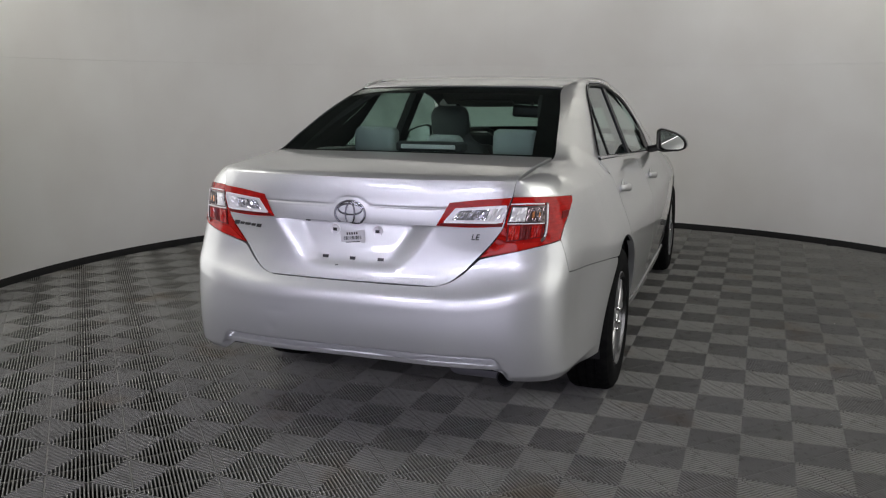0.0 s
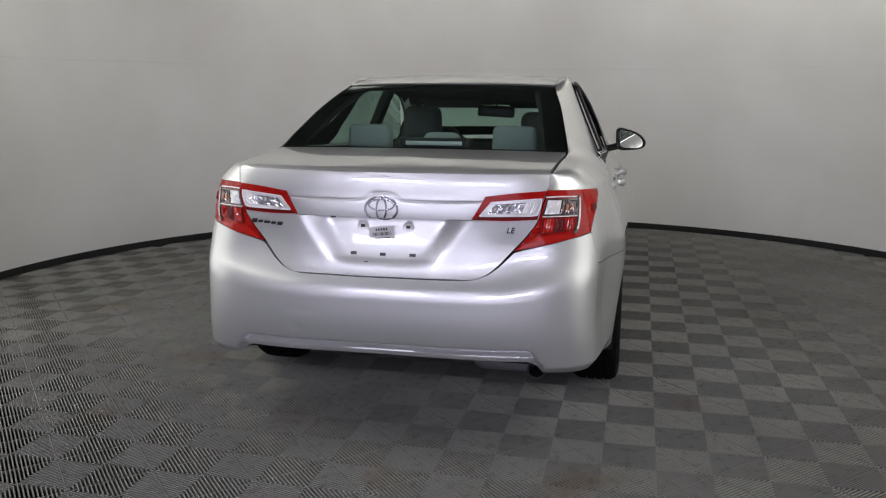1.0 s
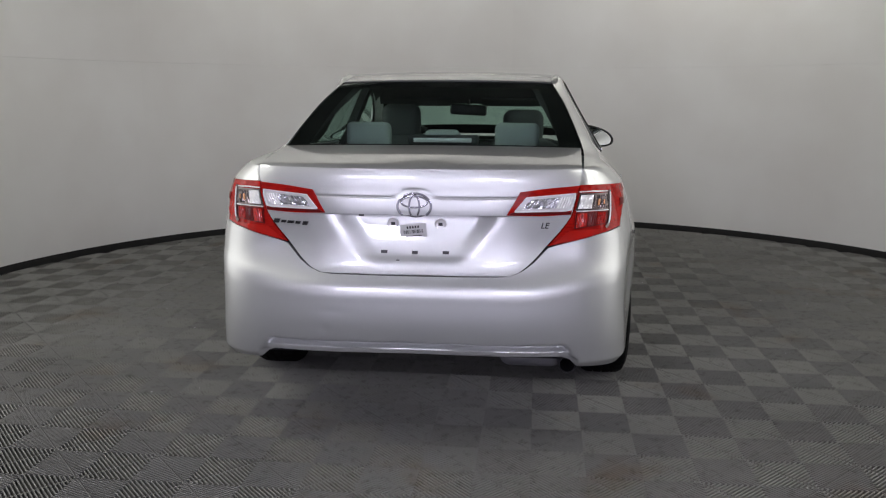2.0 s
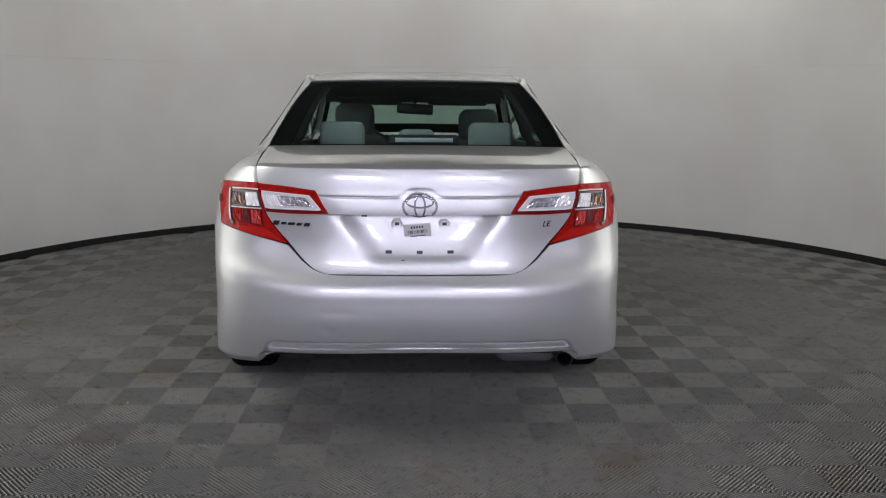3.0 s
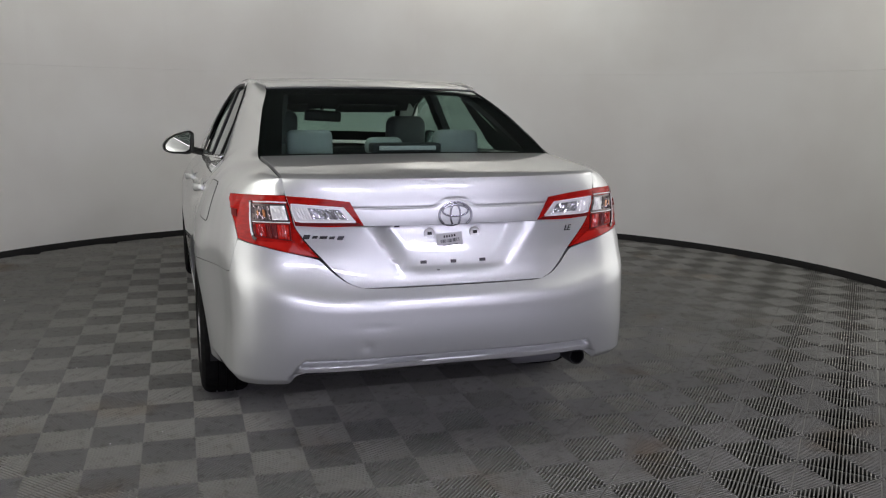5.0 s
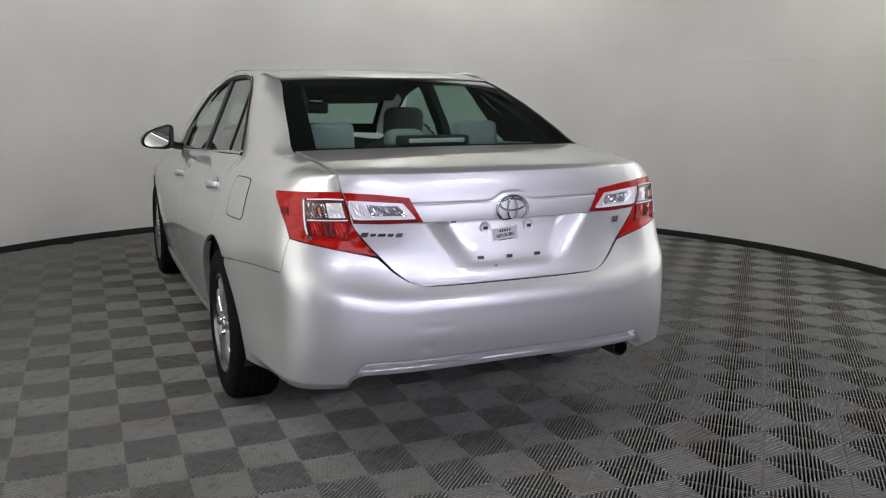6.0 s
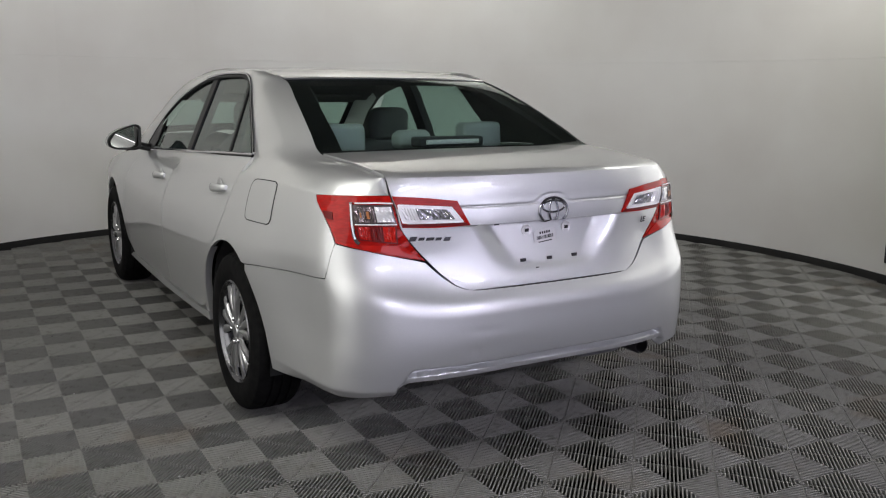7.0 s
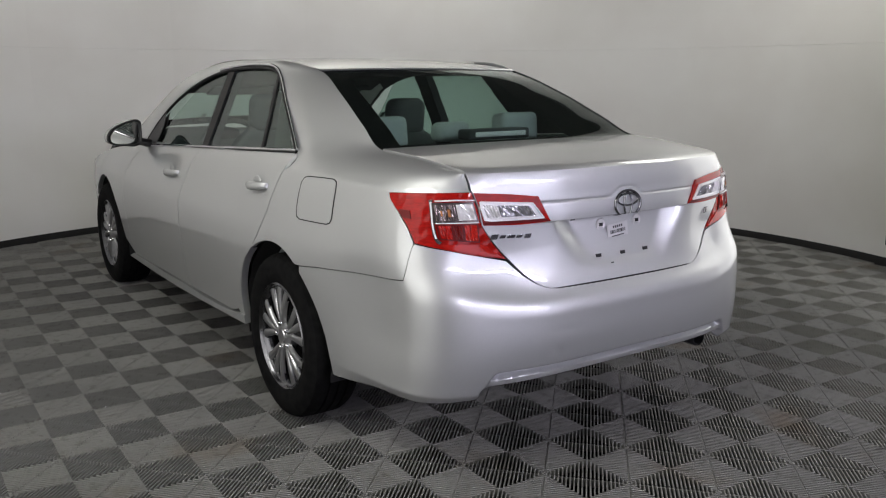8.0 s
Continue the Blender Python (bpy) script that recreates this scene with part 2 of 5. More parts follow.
def build_booth():
    line = booth_line(97)
    d = np.r_[0, np.cumsum([(b - a).length for a, b in zip(line, line[1:])])]
    xy = np.array([[p.x, p.y] for p in line])

    def at(s, out=0.0):
        p = Vector((np.interp(s, d, xy[:, 0]), np.interp(s, d, xy[:, 1]), 0))
        q = Vector((np.interp(s + 0.02, d, xy[:, 0]), np.interp(s + 0.02, d, xy[:, 1]), 0))
        if (q - p).length < 1e-4:
            q, p2 = p, Vector((np.interp(s - 0.02, d, xy[:, 0]), np.interp(s - 0.02, d, xy[:, 1]), 0))
            t = (q - p2).normalized()
        else:
            t = (q - p).normalized()
        n = Vector((t.y, -t.x, 0))
        return p + n * out

    # backing wall behind the panels
    bm = bmesh.new()
    ss = np.linspace(0, d[-1], 160)
    grid_faces(bm, [[at(s, 0.03) + Vector((0, 0, z)) for s in ss] for z in (0, CEILING)])
    grid_faces(bm, [[at(s, 0.15) + Vector((0, 0, z)) for s in ss] for z in (0, CEILING)])
    wall = tagged(part("wall_round", bm, M_WALL), "matt off-white curved booth wall of joined panels", "wall", kind="structure")
    # sheets of wall panel with hairline joints, lower and upper course
    count = int(d[-1] / 1.22)
    edges = np.linspace(0, d[-1], count + 1)
    for a, b in zip(edges, edges[1:]):
        for z0, z1 in ((0.035, 1.58), (1.581, CEILING - 0.002)):
            bm = bmesh.new()
            cols = np.linspace(a + 0.0005, b - 0.0005, 13)
            rows = [[at(s, 0.03) + Vector((0, 0, z0)) for s in cols], [at(s, 0.0008) + Vector((0, 0, z0)) for s in cols],
                    [at(s) + Vector((0, 0, z0 + 0.001)) for s in cols], [at(s) + Vector((0, 0, z1 - 0.001)) for s in cols],
                    [at(s, 0.0008) + Vector((0, 0, z1)) for s in cols], [at(s, 0.03) + Vector((0, 0, z1)) for s in cols]]
            vs = grid_faces(bm, rows)
            part("panel", bm, M_HALL if max(at(a).y, at(b).y) < -1.5 else M_WALL, wall, sharp=12)
    # black skirting
    bm = bmesh.new()
    rows = [[at(s, o) + Vector((0, 0, z)) for s in ss] for o, z in ((0.0, -0.014), (-0.008, -0.014), (-0.008, 0.050), (-0.004, 0.055), (0.0, 0.055))]
    grid_faces(bm, rows)
    tagged(part("baseboard", bm, M_BASE), "thin black rubber skirting along the foot of the wall", "baseboard", kind="structure")
    # unseen wall with the way in, added behind the camera
    bm = bmesh.new()
    x0, x1 = line[-1].x - 0.2, line[0].x + 0.2
    mid = (x0 + x1) / 2
    for sx in (-1, 1):
        w = (x1 - x0) / 2 - 2.7
        box(bm, w, 0.12, CEILING, pose(mid + sx * (2.7 + w / 2), -5.66, CEILING / 2))
    box(bm, 5.4, 0.12, CEILING - 2.45, pose(mid, -5.66, (CEILING + 2.45) / 2))
    tagged(part("wall_back", bm, M_HALL, smooth=False), "plain grey wall with a wide way in, unseen and added", "wall", kind="structure")
    for px in BANKS:
        bank = empty("light_bank", (px, -5.59, 2.72))
        tagged(bank, "long flat light bank on the wall over the way in", "wall light", "booth lights")
        bm = bmesh.new()
        box(bm, 2.0, 0.10, 0.42, pose(0, 0.05, 0), 0.01)
        part("housing", bm, M_BLACK, bank)
        bm = bmesh.new()
        box(bm, 1.92, 0.02, 0.32, pose(0, 0.105, 0), 0.005)
        part("diffuser", bm, M_LED, bank)
    for px, py, pz, way in BARS:
        bar = tagged(empty("added_light_box", (px, py, pz)), "unseen upright soft light box added by the side wall", "wall light", "booth lights")
        bm = bmesh.new()
        box(bm, 0.06, 2.1, 2.3, pose(0.09 * way, 0, 0), 0.01)
        part("housing", bm, M_BLACK, bar)
        bm = bmesh.new()
        box(bm, 0.02, 2.0, 2.2, pose(0.125 * way, 0, 0), 0.005)
        part("diffuser", bm, M_LED, bar)
    for (px, py), (tx, ty), _ in WASHES:
        batten = tagged(empty("added_batten"), "unseen slim light batten added under the ceiling to brighten the wall", "ceiling light", "booth lights")
        batten.matrix_world = Matrix.Translation((px, py, CEILING)) @ Matrix.Rotation(math.atan2(ty - py, tx - px) - math.pi / 2, 4, "Z")
        bm = bmesh.new()
        box(bm, 2.3, 0.05, 0.24, pose(0, -0.05, -0.12), 0.01)
        part("housing", bm, M_BLACK, batten)
    # ceiling
    bm = bmesh.new()
    box(bm, 9.4, 13.0, 0.12, pose(BOOTH.x, 0.6, CEILING + 0.06))
    tagged(part("ceiling", bm, M_CEIL), "plain painted ceiling", "ceiling", kind="structure")
    for px, py, lx, ly, _ in PANELS:
        light = empty("ceiling_light", (px, py, CEILING))
        tagged(light, "flat rectangular white ceiling light panel", "ceiling light", "booth lights")
        bm = bmesh.new()
        for sx, sy, ox, oy in ((lx + 0.06, 0.03, 0, ly / 2 + 0.015), (lx + 0.06, 0.03, 0, -ly / 2 - 0.015), (0.03, ly, lx / 2 + 0.015, 0), (0.03, ly, -lx / 2 - 0.015, 0)):
            box(bm, sx, sy, 0.05, pose(ox, oy, -0.025))
        part("frame", bm, M_ALLOY, light, smooth=False)
        bm = bmesh.new()
        box(bm, lx, ly, 0.02, pose(0, 0, -0.02))
        part("diffuser", bm, M_LED, light, smooth=False)


build_booth()

# ---------------------------------------------------------------- the car's skin
# The lower skin is a surface over s (way round the plan from the middle of the tail, metres) and z (height).
PLAN_X = np.array([0, 0.2, 0.4, 0.6, 0.75, 0.86, 0.93, 0.965, 0.985, 0.995, 1])
PLAN_Y = np.array([0, 0.006, 0.025, 0.075, 0.135, 0.22, 0.33, 0.46, 0.62, 0.82, 1])
SIDE_Y = 0.7
_d = np.r_[0, np.cumsum(np.hypot(np.diff(PLAN_X), np.diff(PLAN_Y)))]
_t = np.linspace(0, _d[-1], 600)
TAB_X, TAB_Y = cubic(_t, _d, PLAN_X), cubic(_t, _d, PLAN_Y)
TAB_S = np.r_[0, np.cumsum(np.hypot(np.diff(TAB_X) * 0.85, np.diff(TAB_Y) * 0.65))]
CORNER = TAB_S[-1]
HALF = np.array([(0.10, 0.84), (0.20, 0.855), (0.31, 0.868), (0.5, 0.893), (0.65, 0.902), (0.75, 0.893), (0.85, 0.864), (0.92, 0.839), (0.98, 0.812), (1.02, 0.788), (1.045, 0.768), (1.07, 0.742)])
TAIL = np.array([(0.10, 0.085), (0.20, 0.07), (0.31, 0.048), (0.36, 0.032), (0.42, 0.015), (0.48, 0.004), (0.56, 0.0), (0.605, 0.001), (0.628, 0.008), (0.655, 0.024), (0.69, 0.040), (0.71, 0.046), (0.76, 0.055), (0.85, 0.06), (0.95, 0.058), (1.03, 0.064), (1.07, 0.075)])
LONG = np.array([(0.7, 1), (1.5, 1.008), (2.5, 1.01), (3.4, 1.0), (4.0, 0.975), (4.35, 0.93), (4.6, 0.84), (4.74, 0.68), (4.80, 0.45), (4.82, 0.0)])
SQUARE = np.array([(0.3, 1.26), (0.42, 1.16), (0.6, 1.08), (0.8, 1.0), (1.0, 1.0)])
WAIST = np.array([(0.3, 0.030), (0.4, 0.051), (0.52, 0.075), (0.66, 0.076), (0.8, 0.040), (1.0, 0.002)])
WHEEL_Y, WHEEL_Z, ARCH = (1.07, 3.84), 0.33, 0.395


def skin(s, z, inset=0.0):
    """The point of the lower skin; s below 0 is the car's left."""
    s, z = np.broadcast_arrays(np.asarray(s, float), np.asarray(z, float))
    side, a = np.where(s < 0, -1.0, 1.0), np.abs(s)
    # the bumper's shoulder climbs towards the lamps
    climb = 0.07 * step(a, 0.38, 0.85) * step(z, 0.42, 0.68)
    tail = cubic(z - climb, TAIL[:, 0], TAIL[:, 1]) + inset
    cx, cy = np.interp(a, TAB_S, TAB_X), np.interp(a, TAB_S, TAB_Y)
    # the corners are squarer low down
    cy = cy ** cubic(np.clip(z, 0.3, 1.0), SQUARE[:, 0], SQUARE[:, 1])
    y = np.where(a < CORNER, tail + (SIDE_Y - tail) * cy, SIDE_Y + a - CORNER)
    y = y + 0.012 * np.exp(-(((a - 0.5) / 0.12) ** 2) - ((z - 0.765) / 0.08) ** 2)
    lift = 0.055 * np.clip(y - 1.13, 0, 3) * np.clip((z - 0.75) / 0.2, 0, 1)
    half = cubic(np.clip(z + lift, 0.1, 1.07), HALF[:, 0], HALF[:, 1])
    # waist of the tail behind the wheels
    half = half * (1 - cubic(np.clip(z, 0.3, 1.0), WAIST[:, 0], WAIST[:, 1]) * np.exp(-(((y - 0.36) / 0.28) ** 2)))
    x = half * np.where(a < CORNER, cx, cubic(y, LONG[:, 0], LONG[:, 1])) - inset * np.clip(cy * 1.5, 0, 1)
    return np.stack([side * x, y, z], -1)


def skin_normal(s, z):
    s, z = np.broadcast_arrays(np.asarray(s, float), np.asarray(z, float))
    ds, dz = skin(s + 0.004, z) - skin(s - 0.004, z), skin(s, z + 0.004) - skin(s, z - 0.004)
    n = np.cross(ds, dz)
    return n / np.maximum(np.linalg.norm(n, axis=-1, keepdims=True), 1e-9)


def s_of(y):
    return CORNER + y - SIDE_Y


def coons(left, right, bottom, top):
    """Fills four lines in (s, z), which meet at the corners, with a grid."""
    n, m = len(bottom), len(left)
    u, v = np.linspace(0, 1, n)[None, :, None], np.linspace(0, 1, m)[:, None, None]
    b, t, l, r = bottom[None], top[None], left[:, None], right[:, None]
    return (1 - v) * b + v * t + (1 - u) * l + u * r - ((1 - u) * (1 - v) * b[:, :1] + u * (1 - v) * b[:, -1:] + (1 - u) * v * t[:, :1] + u * v * t[:, -1:])


def panel_rows(grid, side=1, push=None, out=0.0, depth=0.014, gap=0.0):
    """Turns a grid of (s, z) into rows of points with a rim folded inwards."""
    s, z = grid[..., 0] * side, grid[..., 1]
    p, n = skin(s, z), skin_normal(s, z)
    p = p + n * out
    if push is not None:
        p = p - n * push(s, z)[..., None]
    rim = p - n * depth
    full = np.zeros((p.shape[0] + 2, p.shape[1] + 2, 3))
    full[1:-1, 1:-1] = p
    full[0, 1:-1], full[-1, 1:-1], full[1:-1, 0], full[1:-1, -1] = rim[0], rim[-1], rim[:, 0], rim[:, -1]
    for i, j, a, b in ((0, 0, 0, 0), (0, -1, 0, -1), (-1, 0, -1, 0), (-1, -1, -1, -1)):
        full[i, j] = rim[a, b]
    return full


def skin_panel(name, left, right, bottom, top, n, m, mat, parent, label="", sides=(1,), push=None, out=0.0, depth=0.014, smooth=(True, True, True, True)):
    """A body panel between four lines of (s, z), each from its low or left end."""
    l, r = curve(left, m, smooth[0]), curve(right, m, smooth[1])
    b, t = curve(bottom, n, smooth[2]), curve(top, n, smooth[3])
    grid = coons(l, r, b, t)
    made = []
    for side in sides:
        bm = bmesh.new()
        grid_faces(bm, panel_rows(grid, side, push, out, depth))
        made.append(part(name, bm, mat, parent, label, sharp=35))
    return made


def skin_ribbon(name, line, width, mat, parent, side=1, out=0.0015, n=40, depth=0.004, smooth=True):
    """A thin strip that follows a line of (s, z)."""
    c = curve(line, n, smooth)
    p, nn = skin(c[:, 0] * side, c[:, 1]), skin_normal(c[:, 0] * side, c[:, 1])
    d = np.gradient(p, axis=0)
    across = np.cross(nn, d)
    across /= np.linalg.norm(across, axis=1, keepdims=True)
    bm = bmesh.new()
    rows = [p - across * width / 2 - nn * depth, p - across * width / 2 + nn * out, p + across * width / 2 + nn * out, p + across * width / 2 - nn * depth]
    grid_faces(bm, rows)
    return part(name, bm, mat, parent, sharp=30)


def arch_points(wheel, a0, a1, n=14, r=ARCH):
    """Points (s, z) along a wheel arch from angle a0 to a1 (degrees, 0 is towards the nose)."""
    return [(s_of(WHEEL_Y[wheel] + r * math.cos(radians(a))), WHEEL_Z + r * math.sin(radians(a))) for a in np.linspace(a0, a1, n)]


car = tagged(empty("car"), "silver four-door sedan with red and clear tail lamps, parked", "car")

# ---- rear bumper with the stepped lower skirt
LOW = [(0, 0.350), (0.3, 0.349), (0.54, 0.345), (0.585, 0.335), (0.615, 0.316), (0.68, 0.309), (0.80, 0.305), (1.0, 0.297), (1.15, 0.291), (s_of(WHEEL_Y[0] - 0.3945), 0.288)]
HIGH = [(0, 0.666), (0.18, 0.666), (0.31, 0.667), (0.350, 0.672), (0.39, 0.688), (0.43, 0.716), (0.485, 0.768), (0.52, 0.777), (0.60, 0.795), (0.70, 0.816), (0.816, 0.835),
        (0.828, 0.795), (0.846, 0.75), (0.870, 0.715), (0.92, 0.709), (1.11, 0.700), (1.30, 0.685), (1.425, 0.669)]


def skirt_push(s, z):
    dent = 0.005 * np.exp(-(((s + 0.33) / 0.020) ** 2) - ((z - 0.458) / 0.018) ** 2) + 0.002 * np.exp(-(((s + 0.30) / 0.05) ** 2) - ((z - 0.53) / 0.012) ** 2)
    s = np.abs(s)
    edge = 0.615 - 0.05 * np.clip((z - 0.345) / 0.06, 0, 1)
    # soft shoulder line above the bumper's face
    line2 = 0.628 + 0.09 * np.clip(s - 0.42, 0, 0.4) ** 1.1
    ledge = 0.4 * np.clip(z - line2 + 0.012, 0, 0.05) ** 2 * (1 - step(s, 0.70, 0.86)) * step(s, -1, 0.1)
    inside = 1 - step(s, edge - 0.022, edge + 0.004)
    line = 0.412 + 0.004 * (1 - step(s, 0, 0.4))
    d = line - z
    groove = 0.036 * step(d, -0.002, 0.023) * (1 - 0.65 * step(d, 0.025, 0.036)) + 0.022 * step(d, 0.054, 0.068)
    roll = 0.026 * np.clip((0.336 - z) / 0.034, 0, 1.3) ** 1.15 * (1 - step(s, 1.0, 1.3))
    return inside * groove + (1 - inside) * roll + ledge * (1 - step(z, line2 + 0.03, line2 + 0.075)) + dent


def bumper():
    nz = 46
    low, high = curve(LOW, 200, True), curve(HIGH, 400, False)
    s_list = np.unique(np.r_[np.linspace(0, 0.5, 36), np.linspace(0.5, 0.66, 34), np.linspace(0.66, 0.9, 34), np.linspace(0.9, 1.425, 30)])
    s_list = np.r_[-s_list[:0:-1], s_list]
    frac = np.unique(np.r_[np.linspace(0, 0.24, 22), np.linspace(0.24, 1, 26)])
    grid = np.zeros((len(frac), len(s_list), 2))
    arch = np.array(arch_points(0, 186, 126, 40))
    for j, s in enumerate(s_list):
        a = abs(s)
        zl = np.interp(a, low[:, 0], low[:, 1])
        if a > arch[0, 0]:
            zl = np.interp(a, arch[:, 0], arch[:, 1])
        zh = np.interp(a, high[:, 0], high[:, 1])
        zl = min(zl, zh - 0.002)
        grid[:, j, 0], grid[:, j, 1] = s, zl + (zh - zl) * frac
    bm = bmesh.new()
    grid_faces(bm, panel_rows(grid, 1, skirt_push))
    return part("rear_bumper", bm, M_PAINT, car, sharp=50)


bumper()

# ---- boot lid: the rear face with the plate recess, and the top
LID_EDGE = [(0.335, 0.6695), (0.378, 0.686), (0.418, 0.716), (0.478, 0.776), (0.540, 0.836), (0.588, 0.891), (0.617, 0.95), (0.652, 1.0), (0.69, 1.045), (0.705, 1.058)]


def plate_push(s, z):
    s = np.abs(s)
    q = np.clip((z - 0.715) / 0.17, 0, 1)
    edge = 0.215 + 0.125 * q
    side = 1 - step(s, edge - 0.11, edge + 0.005)
    foot = step(z, 0.700, 0.742)
    roof = 1 - step(z, 0.886, 0.890)
    lip = step(z, 0.888, 0.892) * (1 - step(z, 0.9, 0.99))
    crease = 0.0028 * np.exp(-(((z - 0.955 - 0.030 * np.exp(-((s / 0.062) ** 4))) / 0.004) ** 2))
    return (0.006 + 0.036 * np.clip((z - 0.72) / 0.165, 0, 1)) * side * foot * roof - 0.008 * lip * (1 - step(s, 0.25, 0.42)) + crease


def boot_lid():
    edge = curve(LID_EDGE, 300, True)
    zs = np.unique(np.r_[np.linspace(0.6705, 0.74, 16), np.linspace(0.74, 0.88, 16), np.linspace(0.88, 0.896, 9), np.linspace(0.896, 0.945, 6), np.linspace(0.945, 0.995, 26), np.linspace(0.995, 1.058, 9)])
    us = np.linspace(-1, 1, 121)
    grid = np.zeros((len(zs), len(us), 2))
    for i, z in enumerate(zs):
        grid[i, :, 0], grid[i, :, 1] = us * np.interp(z, edge[:, 1], edge[:, 0]), z
    rows = panel_rows(grid, 1, plate_push)[:-1]
    # over the lip and forward to the rear window
    base = [Vector((u * 0.636, 0.575 + 0.075 * u * u, 1.108 - 0.010 * u * u)) for u in us]
    lip = rows[-1][1:-1]
    more = []
    for q in (0.012, 0.03, 0.06, 0.12, 0.2, 0.3, 0.42, 0.54, 0.66, 0.78, 0.88, 0.96, 1.0):
        row = []
        for k, u in enumerate(us):
            a = Vector(lip[k])
            p = a.lerp(base[k], q)
            p.z += 0.007 * math.sin(math.pi * min(1, q / 0.06) / 2) + 0.010 * math.sin(math.pi * q) * (1 - 0.5 * abs(u))
            row.append(p)
        row = [row[0] - Vector((0, 0, 0.014))] + row + [row[-1] - Vector((0, 0, 0.014))]
        more.append(row)
    bm = bmesh.new()
    grid_faces(bm, [list(map(Vector, r)) for r in rows] + more)
    return part("boot_lid", bm, M_PAINT, car, sharp=38)


lid = boot_lid()

# ---- rear wings with the rear pillars and roof rails
LAMP_TOP = [(0.658, 1.001), (0.73, 1.0), (0.80, 0.998), (0.87, 0.995), (0.957, 0.990)]
LAMP_OUT = [(0.816, 0.838), (0.842, 0.882), (0.885, 0.926), (0.942, 0.970), (0.957, 0.990)]
DOOR_EDGE = [(1.875, 0.668), (1.82, 0.72), (1.785, 0.776), (1.765, 0.83), (1.757, 0.886), (1.745, 0.95), (1.735, 0.995), (1.715, 1.050), (1.713, 1.060)]
BELT_REAR = 1.066


def belt(y):
    return BELT_REAR - 0.055 * (y - 1.134)


def window_x(y, z):
    return 0.757 - 0.168 * (z - belt(y)) / (1.395 - belt(y))


# inner line: boot edge, rear window, roof gutter, windscreen; outer line: top of the wing, window tops
INNER = [(0.618, 0.172, 1.056), (0.634, 0.40, 1.084), (0.644, 0.655, 1.104), (0.621, 0.82, 1.178), (0.578, 1.075, 1.290), (0.527, 1.362, 1.385),
         (0.531, 1.75, 1.425), (0.535, 2.25, 1.439), (0.545, 2.66, 1.412), (0.605, 3.06, 1.312), (0.71, 3.58, 1.04)]
OUTER = [tuple(skin(0.73, 1.062)), tuple(skin(0.98, 1.064)), tuple(skin(s_of(0.72), 1.066)), tuple(skin(1.713, 1.060)), (0.667, 1.408, 1.242), (0.592, 1.69, 1.396),
         (0.583, 1.96, 1.410), (0.588, 2.25, 1.398), (0.630, 2.69, 1.318), (0.684, 3.05, 1.168), (0.770, 3.33, 0.942)]


def inner_at(t):
    d = np.linspace(0, 1, len(INNER))
    return np.stack([cubic(t, d, np.array(INNER)[:, k]) for k in range(3)], -1)


def outer_at(t):
    d = np.linspace(0, 1, len(OUTER))
    return np.stack([cubic(t, d, np.array(OUTER)[:, k]) for k in range(3)], -1)


def loft(a, b, side, across=9, k=0.55):
    """Rows from line a to line b, bulged outwards."""
    along = np.gradient((a + b) / 2, axis=0)
    out = np.cross(along, b - a)
    out /= np.maximum(np.linalg.norm(out, axis=1, keepdims=True), 1e-9)
    out *= np.sign(out[:, 2:3] + 0.3)
    w = np.linalg.norm(b - a, axis=1, keepdims=True)
    k = np.broadcast_to(np.asarray(k, float).reshape(-1, 1), w.shape)
    rows = []
    for q in np.linspace(0, 1, across):
        p = a + (b - a) * q + out * (k * w * q * (1 - q))
        p[:, 0] *= side
        rows.append(p)
    return rows


def upper_rows(side, n=110, across=9, t0=0.0):
    t = np.linspace(t0, 1, n)
    return loft(inner_at(t), outer_at(t), side, across, np.interp(t, (0.3, 0.38, 0.46, 0.52, 0.58, 1.0), (0.26, 0.34, 0.30, 0.28, 0.26, 0.25)))


